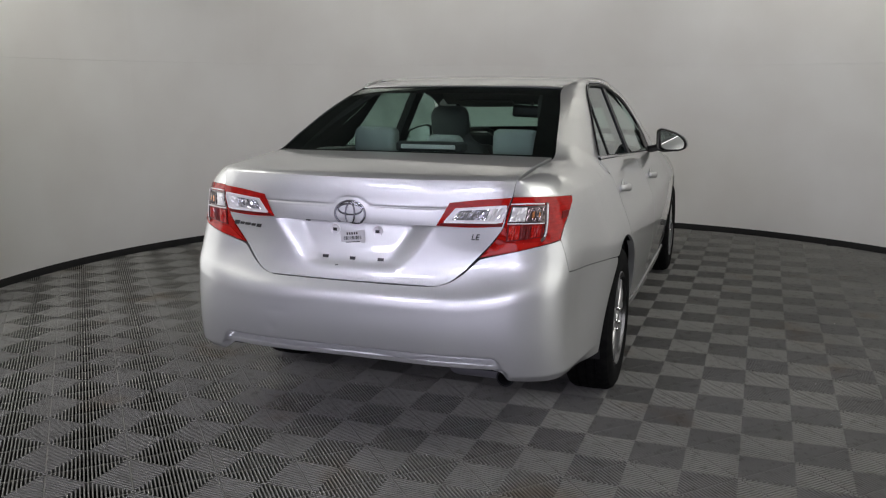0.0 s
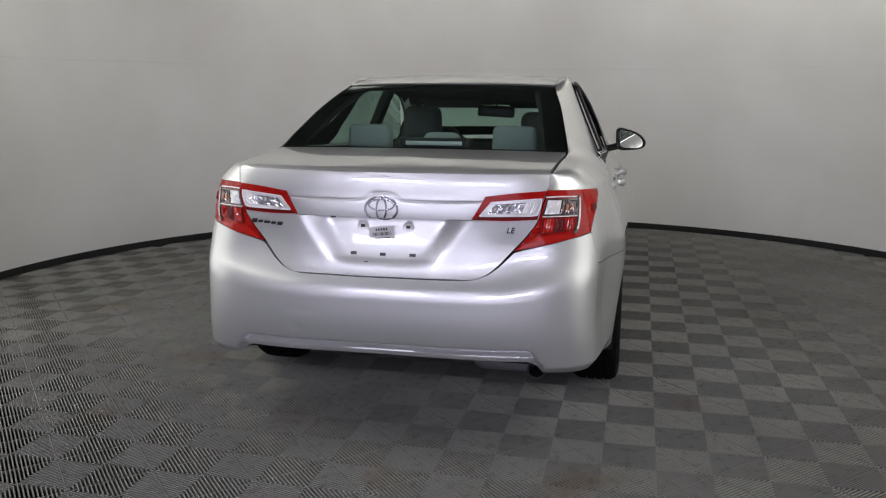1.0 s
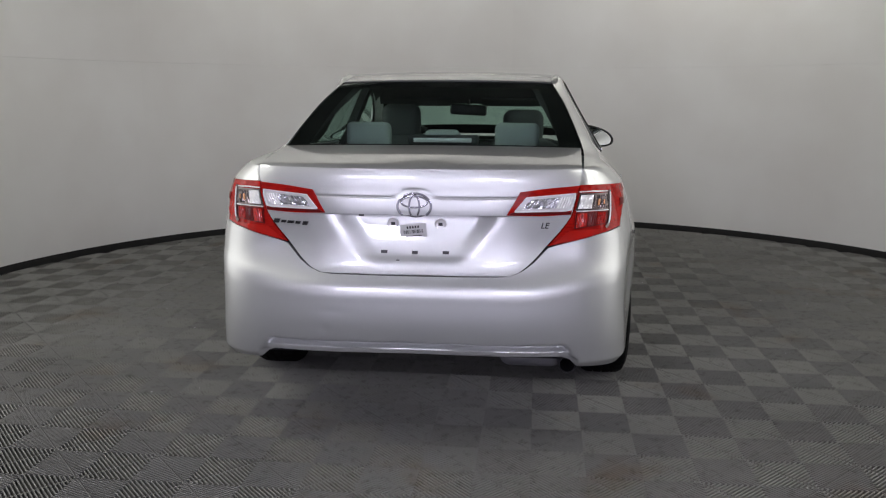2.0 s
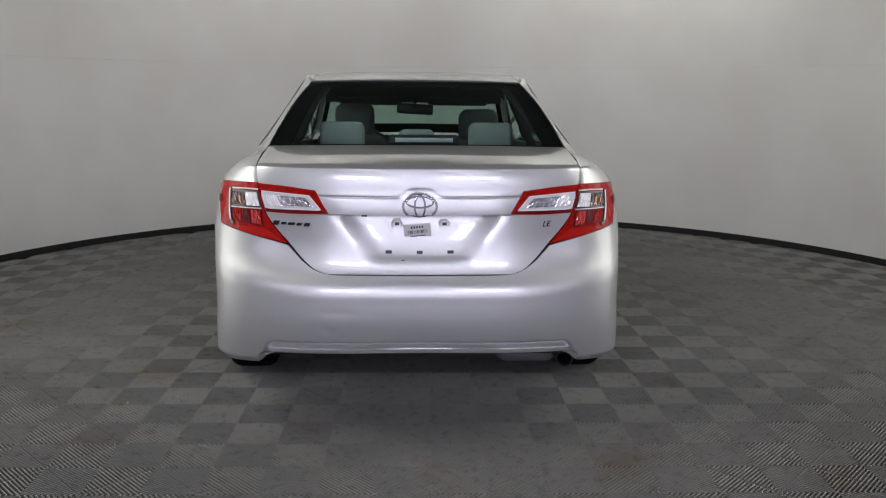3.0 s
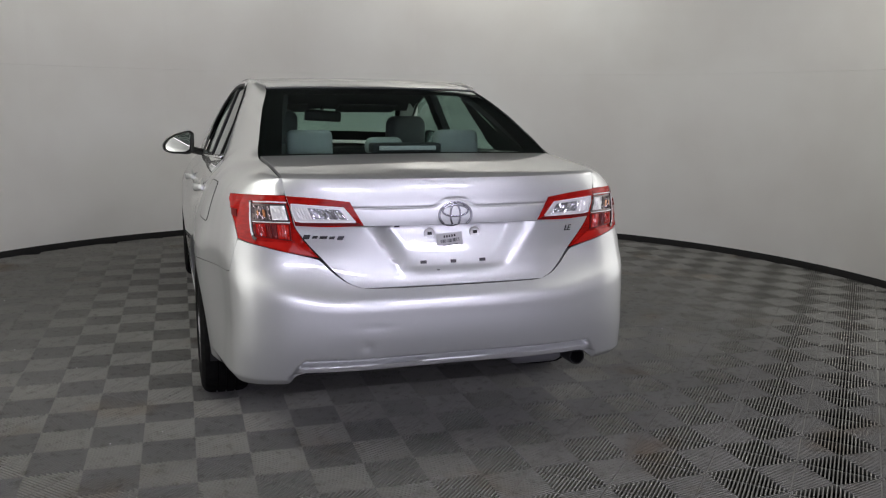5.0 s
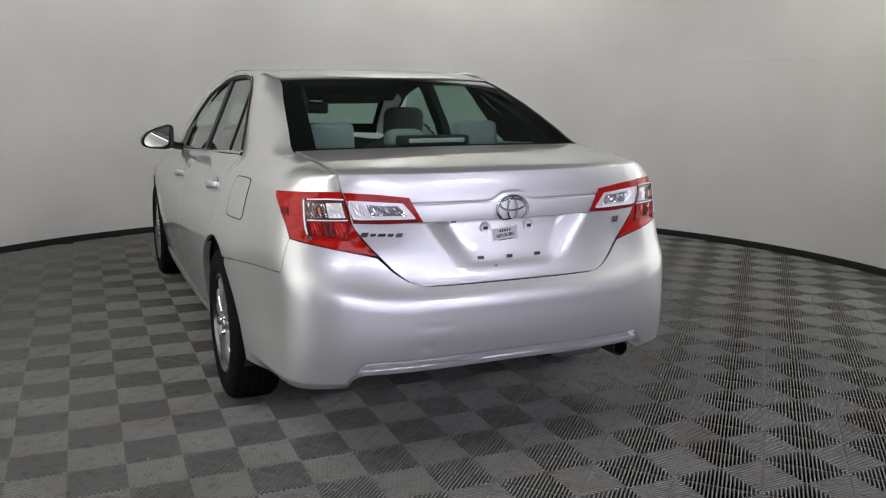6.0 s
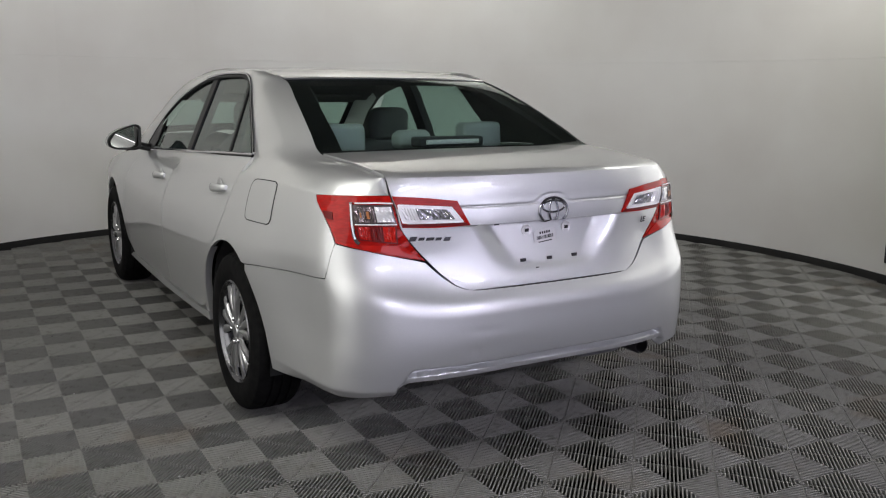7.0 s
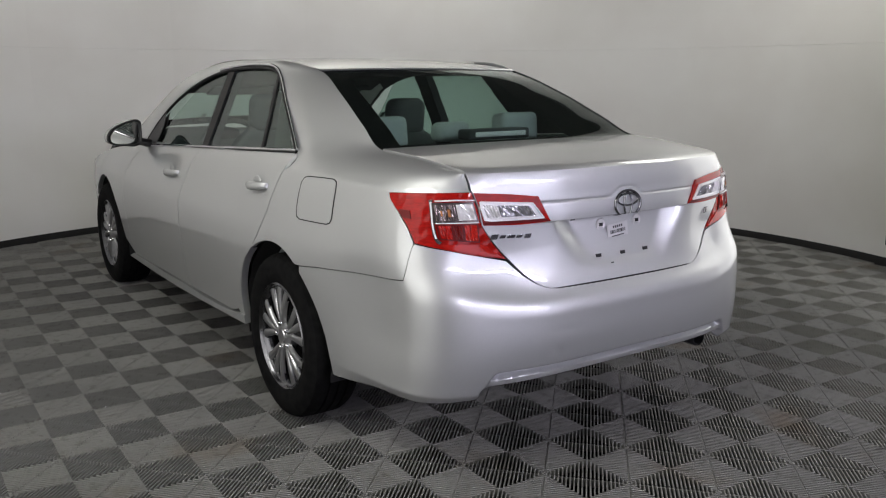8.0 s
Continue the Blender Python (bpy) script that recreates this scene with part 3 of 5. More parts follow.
def wing(side):
    bm = bmesh.new()
    # beside the lamp, over the arch, to the door
    left = np.concatenate([curve(LAMP_OUT, 31, False), curve([(0.957, 0.990), (0.962, 1.03), (0.965, 1.062)], 10, False)[1:]])
    right = curve(DOOR_EDGE, 40)
    seam = [(0.816, 0.838), (0.829, 0.798), (0.847, 0.753), (0.871, 0.718), (0.92, 0.7125), (1.11, 0.7035), (1.30, 0.6885), (1.42, 0.673)]
    arch = arch_points(0, 120, 58, 18)
    bottom = curve(seam + arch, 70, False)
    top = curve([(0.965, 1.062), (1.2, 1.066), (1.5, 1.067), (1.713, 1.060)], 70)
    bottom[0], bottom[-1] = left[0], right[0]
    rows = panel_rows(coons(left, right, bottom, top), side, None)
    grid_faces(bm, rows[:32])
    grid_faces(bm, rows[31:-1, 1:])
    edge_q = rows[-2][1:-1]
    # over the lamp
    low = curve(LAMP_TOP, 30)
    high = curve([(0.712, 1.062), (0.8, 1.062), (0.965, 1.062)], 30)
    l2 = curve([tuple(low[0]), (0.69, 1.04), (0.712, 1.062)], 10)
    r2 = left[30:]
    rows = panel_rows(coons(l2, r2, low, high), side, None)
    grid_faces(bm, rows[:-1, :-1])
    edge_f = rows[-2][1:-1]
    # shoulder up to the boot and the rear window, then pillar and rail
    foot = np.concatenate([edge_f, edge_q[1:]])
    foot[:, 0] *= side
    t = np.r_[np.linspace(0, 0.1, 30), np.linspace(0.1, 0.3, 70)[1:]]
    grid_faces(bm, loft(inner_at(t), foot, side, 9, np.interp(t, (0, 0.1, 0.2, 0.3), (0.3, 0.3, 0.2, 0.26))))
    grid_faces(bm, upper_rows(side, 80, 9, 0.3))
    bmesh.ops.remove_doubles(bm, verts=bm.verts[:], dist=0.003)
    soft = [v for v in bm.verts if 0.14 < v.co.y < 1.8 and 1.006 < v.co.z < 1.40 and not v.is_boundary]
    for _ in range(60):
        bmesh.ops.smooth_vert(bm, verts=soft, factor=0.5, use_axis_x=True, use_axis_y=True, use_axis_z=True)
    return part("rear_wing", bm, M_PAINT, car, sharp=50)


for side in (-1, 1):
    wing(side)

# ---- roof
def roof_rows(inset=0.0):
    t, d = np.linspace(0.5, 0.8, 40), np.linspace(0, 1, len(INNER))
    a = np.stack([cubic(t, d, np.array(INNER)[:, k]) for k in range(3)], -1)
    rows = []
    for p in a:
        q = (p[1] - 1.362) / (2.62 - 1.362)
        mid = Vector((0, p[1] - 0.035 + 0.10 * q, p[2] + 0.005 + 0.012 * math.sin(math.pi * min(1, q * 1.15 + 0.08)) - inset))
        row = []
        for u in np.linspace(-1, 1, 33):
            e = abs(u)
            row.append((u * p[0], mid.y + (p[1] - mid.y) * e**2, mid.z + (p[2] - inset - mid.z) * (0.6 * e**2 + 0.4 * e**4)))
        rows.append(row)
    return rows


bm = bmesh.new()
grid_faces(bm, roof_rows())
part("roof", bm, M_PAINT, car)
for side in (-1, 1):
    bm = bmesh.new()
    tube(bm, [Vector((side * p[0], p[1], p[2] - 0.006)) for p in inner_at(np.linspace(0.495, 0.8, 40))], 0.007, 8)
    part("roof_moulding", bm, M_TRIM, car, "black strip along the roof gutter")
bm = bmesh.new()
tube(bm, [Vector(p) + Vector((0, -0.002, -0.001)) for p in roof_rows()[0]], 0.0045, 8)
part("roof_edge", bm, M_ALLOY, car, "thin bright strip over the rear window")
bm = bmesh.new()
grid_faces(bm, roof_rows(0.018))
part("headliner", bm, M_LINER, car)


# ---- rear window and windscreen
def screen_rows(q0, q1, n, bow_y, bow_z, inner=0.0, out=0.0, cols=41):
    t, d = np.linspace(q0, q1, n), np.linspace(0, 1, len(INNER))
    a = np.stack([cubic(t, d, np.array(INNER)[:, k]) for k in range(3)], -1)
    rows = []
    for k, p in enumerate(a):
        row = []
        for u in np.linspace(-1, 1, cols):
            e = 1 - u * u
            row.append(Vector((u * (p[0] - inner), p[1] + bow_y * e, p[2] + bow_z * e + out)))
        rows.append(row)
    return rows


def screen(name, q0, q1, bow_y, bow_z, label, border):
    rows = screen_rows(q0, q1, 25, bow_y, bow_z, out=-0.004)
    bm = bmesh.new()
    # a closed pane: outer face, rim, inner face
    top = grid_faces(bm, rows)
    low = grid_faces(bm, [[p - Vector((0, 0, 0.005)) for p in r] for r in rows])
    for a, b in ((top[0], low[0]), (top[-1], low[-1]), ([r[0] for r in top], [r[0] for r in low]), ([r[-1] for r in top], [r[-1] for r in low])):
        for i in range(len(a) - 1):
            bm.faces.new((a[i], a[i + 1], b[i + 1], b[i]))
    glass = part(name, bm, M_GLASS, car, label)
    glass.visible_shadow = False
    # black printed border on the inside
    lo, hi, sd = border
    n = len(rows)
    bm = bmesh.new()
    for r in ([0, lo], [n - 1 - hi, n - 1]):
        grid_faces(bm, [[p - Vector((0, 0, 0.008)) for p in rows[i]] for i in range(r[0], r[1] + 1)])
    for cols in (range(0, sd + 1), range(40 - sd, 41)):
        grid_faces(bm, [[rows[i][j] - Vector((0, 0, 0.008)) for j in cols] for i in range(lo, n - hi)])
    bmesh.ops.remove_doubles(bm, verts=bm.verts[:], dist=1e-5)
    part("black_border", bm, M_FRIT, glass, "black printed border of the glass")
    return glass


screen("rear_window", 0.2, 0.494, -0.075, 0.008, "green-tinted sloping rear window", (2, 2, 3))
screen("windscreen", 0.8, 1.0, 0.16, 0.012, "clear windscreen", (2, 2, 1))


# ---- side windows
def side_glass_point(side, y, z, out=0.0):
    return Vector((side * (window_x(y, z) + out), y, z))


WINDOW_TOP = np.array([(1.126, 1.067), (1.239, 1.134), (1.438, 1.253), (1.595, 1.355), (1.64, 1.378), (1.703, 1.393), (1.95, 1.404), (2.237, 1.394), (2.45, 1.370), (2.662, 1.322), (2.871, 1.252), (3.01, 1.190), (3.136, 1.110), (3.25, 1.015), (3.31, 0.950)])


def top_at(y):
    return float(np.interp(y, WINDOW_TOP[:, 0], WINDOW_TOP[:, 1]))


def glass_between(name, rear, front, mat, parent, side, out=-0.012, low=0.0, high=0.0, n=24, m=14, label="", thick=0.0):
    """A pane between two slanted lines, each given as (y at the belt, y at the top)."""
    bm = bmesh.new()
    cols = []
    for q in np.linspace(0, 1, n):
        yb, yt = rear[0] + (front[0] - rear[0]) * q, rear[1] + (front[1] - rear[1]) * q
        # where the slanted line meets the top of the opening
        lo, hi = 0.0, 1.0
        for _ in range(30):
            k = (lo + hi) / 2
            y = yb + (yt - yb) * k
            z = belt(yb) + (1.40 - belt(yb)) * k
            if z < top_at(y) - high:
                lo = k
            else:
                hi = k
        cols.append([side_glass_point(side, yb + (yt - yb) * k * v, belt(yb) + low + (1.40 - belt(yb)) * k * v - low * v, out) for v in np.linspace(0, 1, m)])
    rows = [[c[i] for c in cols] for i in range(m)]
    top = grid_faces(bm, rows)
    if thick:
        low = grid_faces(bm, [[p - Vector((side * thick, 0, 0)) for p in r] for r in rows])
        for a, b in ((top[0], low[0]), (top[-1], low[-1]), ([r[0] for r in top], [r[0] for r in low]), ([r[-1] for r in top], [r[-1] for r in low])):
            for i in range(len(a) - 1):
                bm.faces.new((a[i], a[i + 1], b[i + 1], b[i]))
    ob = part(name, bm, mat, parent, label)
    ob.visible_shadow = mat is not M_GLASS
    return ob


# ---- doors, front wing, sills
ROCKER = 0.285
SPLIT = [(s_of(2.215), 0.312), (s_of(2.22), 0.45), (s_of(2.225), 0.65), (s_of(2.245), 0.85), (s_of(2.26), 1.004)]
FRONT_EDGE = [(s_of(3.26), 0.300), (s_of(3.30), 0.45), (s_of(3.32), 0.65), (s_of(3.32), 0.80), (s_of(3.29), 0.90), (s_of(3.25), 0.950)]
REAR_LOW = [(s_of(1.62), 0.322), (s_of(1.535), 0.345), (s_of(1.475), 0.40), (s_of(1.44), 0.50), (s_of(1.38), 0.585), (1.881, 0.664)]


def handle(side, y, z, door):
    place = skin(side * s_of(y), z)
    bm = bmesh.new()
    rows = []
    for q in np.linspace(0, 1, 13):
        off = 0.030 * math.sin(math.pi * q) ** 0.6 + 0.006
        c = Vector(skin(side * s_of(y - 0.095 + 0.19 * q), z + 0.006 - 0.012 * q)) + Vector((side * off, 0, 0))
        h = 0.013 + 0.006 * math.sin(math.pi * q)
        rows.append([c + Vector((side * 0.008 * math.cos(t), 0, h * math.sin(t))) for t in np.linspace(0, 2 * math.pi, 13)])
    vs = grid_faces(bm, rows)
    bm.faces.new(vs[0][:-1])
    bm.faces.new(vs[-1][:-1])
    bmesh.ops.remove_doubles(bm, verts=bm.verts[:], dist=1e-5)
    grip = part("door_handle", bm, M_PAINT, door, "silver pull handle", sharp=60)
    bm = bmesh.new()
    made = bmesh.ops.create_uvsphere(bm, u_segments=20, v_segments=10, radius=1)["verts"]
    bmesh.ops.transform(bm, matrix=Matrix.Translation(Vector(place) + Vector((-side * 0.002, 0.02, 0))) @ Matrix.Diagonal((0.006, 0.042, 0.040, 1)), verts=made)
    part("handle_cup", bm, M_PAINT, grip)


def doors(side):
    back = skin_panel("rear_door", REAR_LOW + [(p[0] + 0.006, p[1]) for p in DOOR_EDGE[1:]], [(a - 0.003, b) for a, b in SPLIT],
                      [REAR_LOW[0], (s_of(1.9), 0.318), (SPLIT[0][0] - 0.003, SPLIT[0][1])], [(DOOR_EDGE[-1][0] + 0.006, 1.060), (s_of(1.7), 1.030), (SPLIT[-1][0] - 0.003, SPLIT[-1][1])],
                      36, 36, M_PAINT, car, sides=(side,))[0]
    front = skin_panel("front_door", [(a + 0.003, b) for a, b in SPLIT], FRONT_EDGE, [(SPLIT[0][0] + 0.003, SPLIT[0][1]), (s_of(2.8), 0.306), FRONT_EDGE[0]],
                       [(SPLIT[-1][0] + 0.003, SPLIT[-1][1]), (s_of(2.8), 0.974), FRONT_EDGE[-1]], 36, 30, M_PAINT, car, sides=(side,))[0]
    handle(side, 1.325, 0.918, back)
    handle(side, 2.46, 0.868, front)
    # glass, posts and mouldings
    glass_between("quarter_window", (1.15, 1.66), (1.50, 1.72), M_GLASS, back, side, thick=0.004)
    glass_between("window_divider", (1.492, 1.452 + 0.19), (1.515, 1.475 + 0.19), M_TRIM, back, side, out=-0.006, n=4, thick=0.02)
    glass_between("window", (1.51, 1.70), (2.20, 2.19), M_GLASS, back, side, thick=0.004)
    glass_between("door_post", (2.20, 2.195), (2.285, 2.275), M_TRIM, front, side, out=-0.004, n=6, thick=0.03)
    glass_between("window", (2.28, 2.27), (3.20, 2.50), M_GLASS, front, side, thick=0.004)
    for name, lift, mat, r, door in (("belt_moulding", 0.004, M_CHROME, 0.0075, front), ("belt_moulding", 0.004, M_CHROME, 0.0075, back)):
        y0, y1 = (1.13, 2.25) if door is back else (2.256, 3.24)
        bm = bmesh.new()
        tube(bm, [side_glass_point(side, y, belt(y) + lift, 0.002) for y in np.linspace(y0, y1, 14)], r, 8)
        part(name, bm, mat, door, "bright strip under the windows")
    top = curve(WINDOW_TOP, 70)
    bm = bmesh.new()
    tube(bm, [side_glass_point(side, y, z - 0.005, -0.002) for y, z in top], 0.008, 8)
    part("window_frame", bm, M_TRIM, front, "black window surround")
    bm = bmesh.new()
    tube(bm, [side_glass_point(side, y - 0.01, z + 0.010, 0.004) for y, z in top[:40]], 0.006, 8)
    part("window_moulding", bm, M_CHROME, back, "bright window surround")
    # sail piece by the mirror
    bm = bmesh.new()
    tri = [(3.31, 0.955), (3.09, 0.962), (3.04, 1.02), (3.03, 1.09), (3.055, 1.155), (3.16, 1.085)]
    vs = [bm.verts.new(side_glass_point(side, y, z, 0.004)) for y, z in tri]
    bm.faces.new(vs)
    bm.faces.new([bm.verts.new(side_glass_point(side, y, z, -0.016)) for y, z in tri])
    part("sail_piece", bm, M_BLACK, front, smooth=False)
    # sill
    skin_panel("sill", [(s_of(1.462), 0.29), (s_of(1.462), 0.33)], [(s_of(3.40), 0.26), (s_of(3.30), 0.292)], [(s_of(1.462), 0.29), (s_of(2.4), 0.262), (s_of(3.40), 0.26)],
               [(s_of(1.462), 0.33), (s_of(1.55), 0.322), (s_of(1.64), 0.314), (s_of(2.4), 0.302), (s_of(3.30), 0.292)], 40, 6, M_PAINT, car, sides=(side,), out=0.006, depth=0.05)
    # strip between door and arch
    skin_panel("arch_lip", arch_points(0, -2, 57, 16), [(a - 0.004, b) for a, b in REAR_LOW[1:]], [arch_points(0, -2, 0, 2)[0], (s_of(1.5), 0.325), (REAR_LOW[1][0] - 0.004, REAR_LOW[1][1])],
               [arch_points(0, 57, 58, 2)[0], (REAR_LOW[-1][0] - 0.006, 0.665), (REAR_LOW[-1][0] - 0.004, REAR_LOW[-1][1])], 6, 24, M_PAINT, car, sides=(side,), depth=0.03)
    # front wing
    arch = arch_points(1, 175, 20, 22)
    top_line = [(FRONT_EDGE[-1][0] + 0.004, 0.945), (s_of(3.6), 0.925), (s_of(4.0), 0.875), (s_of(4.35), 0.80)]
    skin_panel("front_wing", [(a + 0.004, b) for a, b in FRONT_EDGE[:-1]] + [top_line[0]], [arch[-1], (s_of(4.33), 0.62), top_line[-1]], [(FRONT_EDGE[0][0] + 0.004, 0.300)] + arch[0:1] + arch[1:], top_line,
               48, 30, M_PAINT, car, sides=(side,), smooth=(True, False, False, True), depth=0.03)


for side in (-1, 1):
    doors(side)

# ---- nose and bonnet, closed and plain
FRONT_TOP = np.array([(3.24, 0.945), (3.6, 0.925), (4.0, 0.875), (4.35, 0.80), (4.6, 0.73), (4.82, 0.66)])
bm = bmesh.new()
s_list = np.r_[np.linspace(s_of(4.32), s_of(4.815), 20)]
rows = []
for v in np.linspace(0, 1, 12):
    row = []
    for s in s_list:
        y = SIDE_Y + s - CORNER
        zt = np.interp(y, FRONT_TOP[:, 0], FRONT_TOP[:, 1])
        row.append(Vector(skin(s, 0.24 + (zt - 0.24) * v)))
    row += [Vector((-p.x, p.y, p.z)) for p in row[::-1]]
    rows.append(row)
grid_faces(bm, rows)
part("front_bumper", bm, M_PAINT, car)
bm = bmesh.new()
rows = []
for y in np.linspace(3.26, 4.80, 26):
    zt = np.interp(y, FRONT_TOP[:, 0], FRONT_TOP[:, 1])
    edge = skin(s_of(y), zt)
    crown = 0.075 * (1 - step(y, 4.2, 4.82))
    rows.append([Vector((u * edge[0], y + 0.22 * (1 - u * u) * (1 - step(y, 3.26, 4.4)), zt + crown * (1 - abs(u) ** 3))) for u in np.linspace(-1, 1, 31)])
grid_faces(bm, rows)
part("bonnet", bm, M_PAINT, car)

# ---- dark inner shell, floor pan, wheel wells
# Added backing: its near-black colour stands in for shade in the panel gaps.
bm = bmesh.new()
for side in (-1, 1):
    for y0, y1 in ((0, 0.655), (1.49, 3.42), (4.26, 4.7)):
        ss = np.linspace(0 if y0 == 0 else s_of(y0), s_of(y1), 40)
        rows = []
        for z in np.linspace(0.36, 0.93, 10):
            p = skin(side * ss, np.full_like(ss, z), 0.075)
            rows.append(p)
        grid_faces(bm, rows)
    for w in WHEEL_Y:
        rows = []
        for x in (0.55, 0.86):
            rows.append([Vector((side * x, w + (ARCH + 0.004) * math.cos(a), WHEEL_Z + (ARCH + 0.004) * math.sin(a))) for a in np.linspace(-0.2, math.pi + 0.2, 24)])
        grid_faces(bm, rows)
        face = [bm.verts.new(v) for v in rows[0]]
        bm.faces.new(face)
part("inner_shell", bm, M_VOID, car)
bm = bmesh.new()
box(bm, 1.08, 3.9, 0.03, pose(0, 2.45, 0.27))
box(bm, 1.5, 1.85, 0.03, pose(0, 2.45, 0.26))
box(bm, 1.3, 0.48, 0.03, pose(0, 0.42, 0.335))
box(bm, 1.05, 0.05, 0.24, pose(0, 0.24, 0.44))
part("floor_pan", bm, M_VOID, car, smooth=False)

# ---- tail lamps
def lamp_patch(name, l, r, b, t, side, mat, parent, out, n=20, m=12, depth=0.012, label="", ripple=None, smooth=(False, False, True, True)):
    return skin_panel(name, l, r, b, t, n, m, mat, parent, label, sides=(side,), push=ripple, out=out, depth=depth, smooth=smooth)[0]


def lerp_quad(q, u, v):
    """A point in a lamp's own square: q holds the corners bl, br, tr, tl as (s, z)."""
    bl, br, tr, tl = (np.array(c) for c in q)
    return tuple((1 - v) * ((1 - u) * bl + u * br) + v * ((1 - u) * tl + u * tr))


def lamp_sub(name, q, u0, u1, v0, v1, side, mat, parent, out, depth=0.004, label="", n=10, m=8):
    c = [lerp_quad(q, u0, v0), lerp_quad(q, u1, v0), lerp_quad(q, u1, v1), lerp_quad(q, u0, v1)]
    return skin_panel(name, [c[0], c[3]], [c[1], c[2]], [c[0], c[1]], [c[3], c[2]], n, m, mat, parent, label, sides=(side,), out=out, depth=depth, smooth=(False,) * 4)[0]


def facets(name, q, u0, u1, v0, v1, nu, nv, side, mat, parent, out, seed):
    """A pleated reflector of small tilted facets behind a lens."""
    rs = random.Random(seed)
    bm = bmesh.new()
    rows = []
    for j in range(nv + 1):
        row = []
        for i in range(2 * nu + 1):
            s, z = lerp_quad(q, u0 + (u1 - u0) * i / (2 * nu), v0 + (v1 - v0) * j / nv)
            row.append(Vector(skin(side * s, z)) + Vector(skin_normal(side * s, z)) * (out + (0.0012 if i % 2 else -0.0006) + rs.uniform(-0.0016, 0.0016)))
        rows.append(row)
    grid_faces(bm, rows)
    return part(name, bm, mat, parent, smooth=False)


# inner lamp on the lid: corners bl, br, tr, tl with s growing outwards
INNER_LAMP = [(0.340, 0.893), (0.585, 0.893), (0.648, 0.998), (0.405, 0.978)]
OUTER_LEFT = [(0.486, 0.776), (0.545, 0.834), (0.592, 0.891), (0.622, 0.95), (0.656, 1.0)]


def ripple(s, z):
    """Shallow stepped bowls behind the red lens."""
    return 0.0016 * np.abs(np.sin(z * 60.0 + np.abs(s) * 35.0)) + 0.0012 * np.abs(np.sin(np.abs(s) * 90.0))


def lamp_strip(name, line, width, mat, parent, side, out, label=""):
    """A raised bright or dark strip along a line of (s, z) on a lamp."""
    ob = skin_ribbon(name, line, width, mat, parent, side, out=out, n=24, depth=0.004, smooth=False)
    if label:
        ob["label"] = label
    return ob


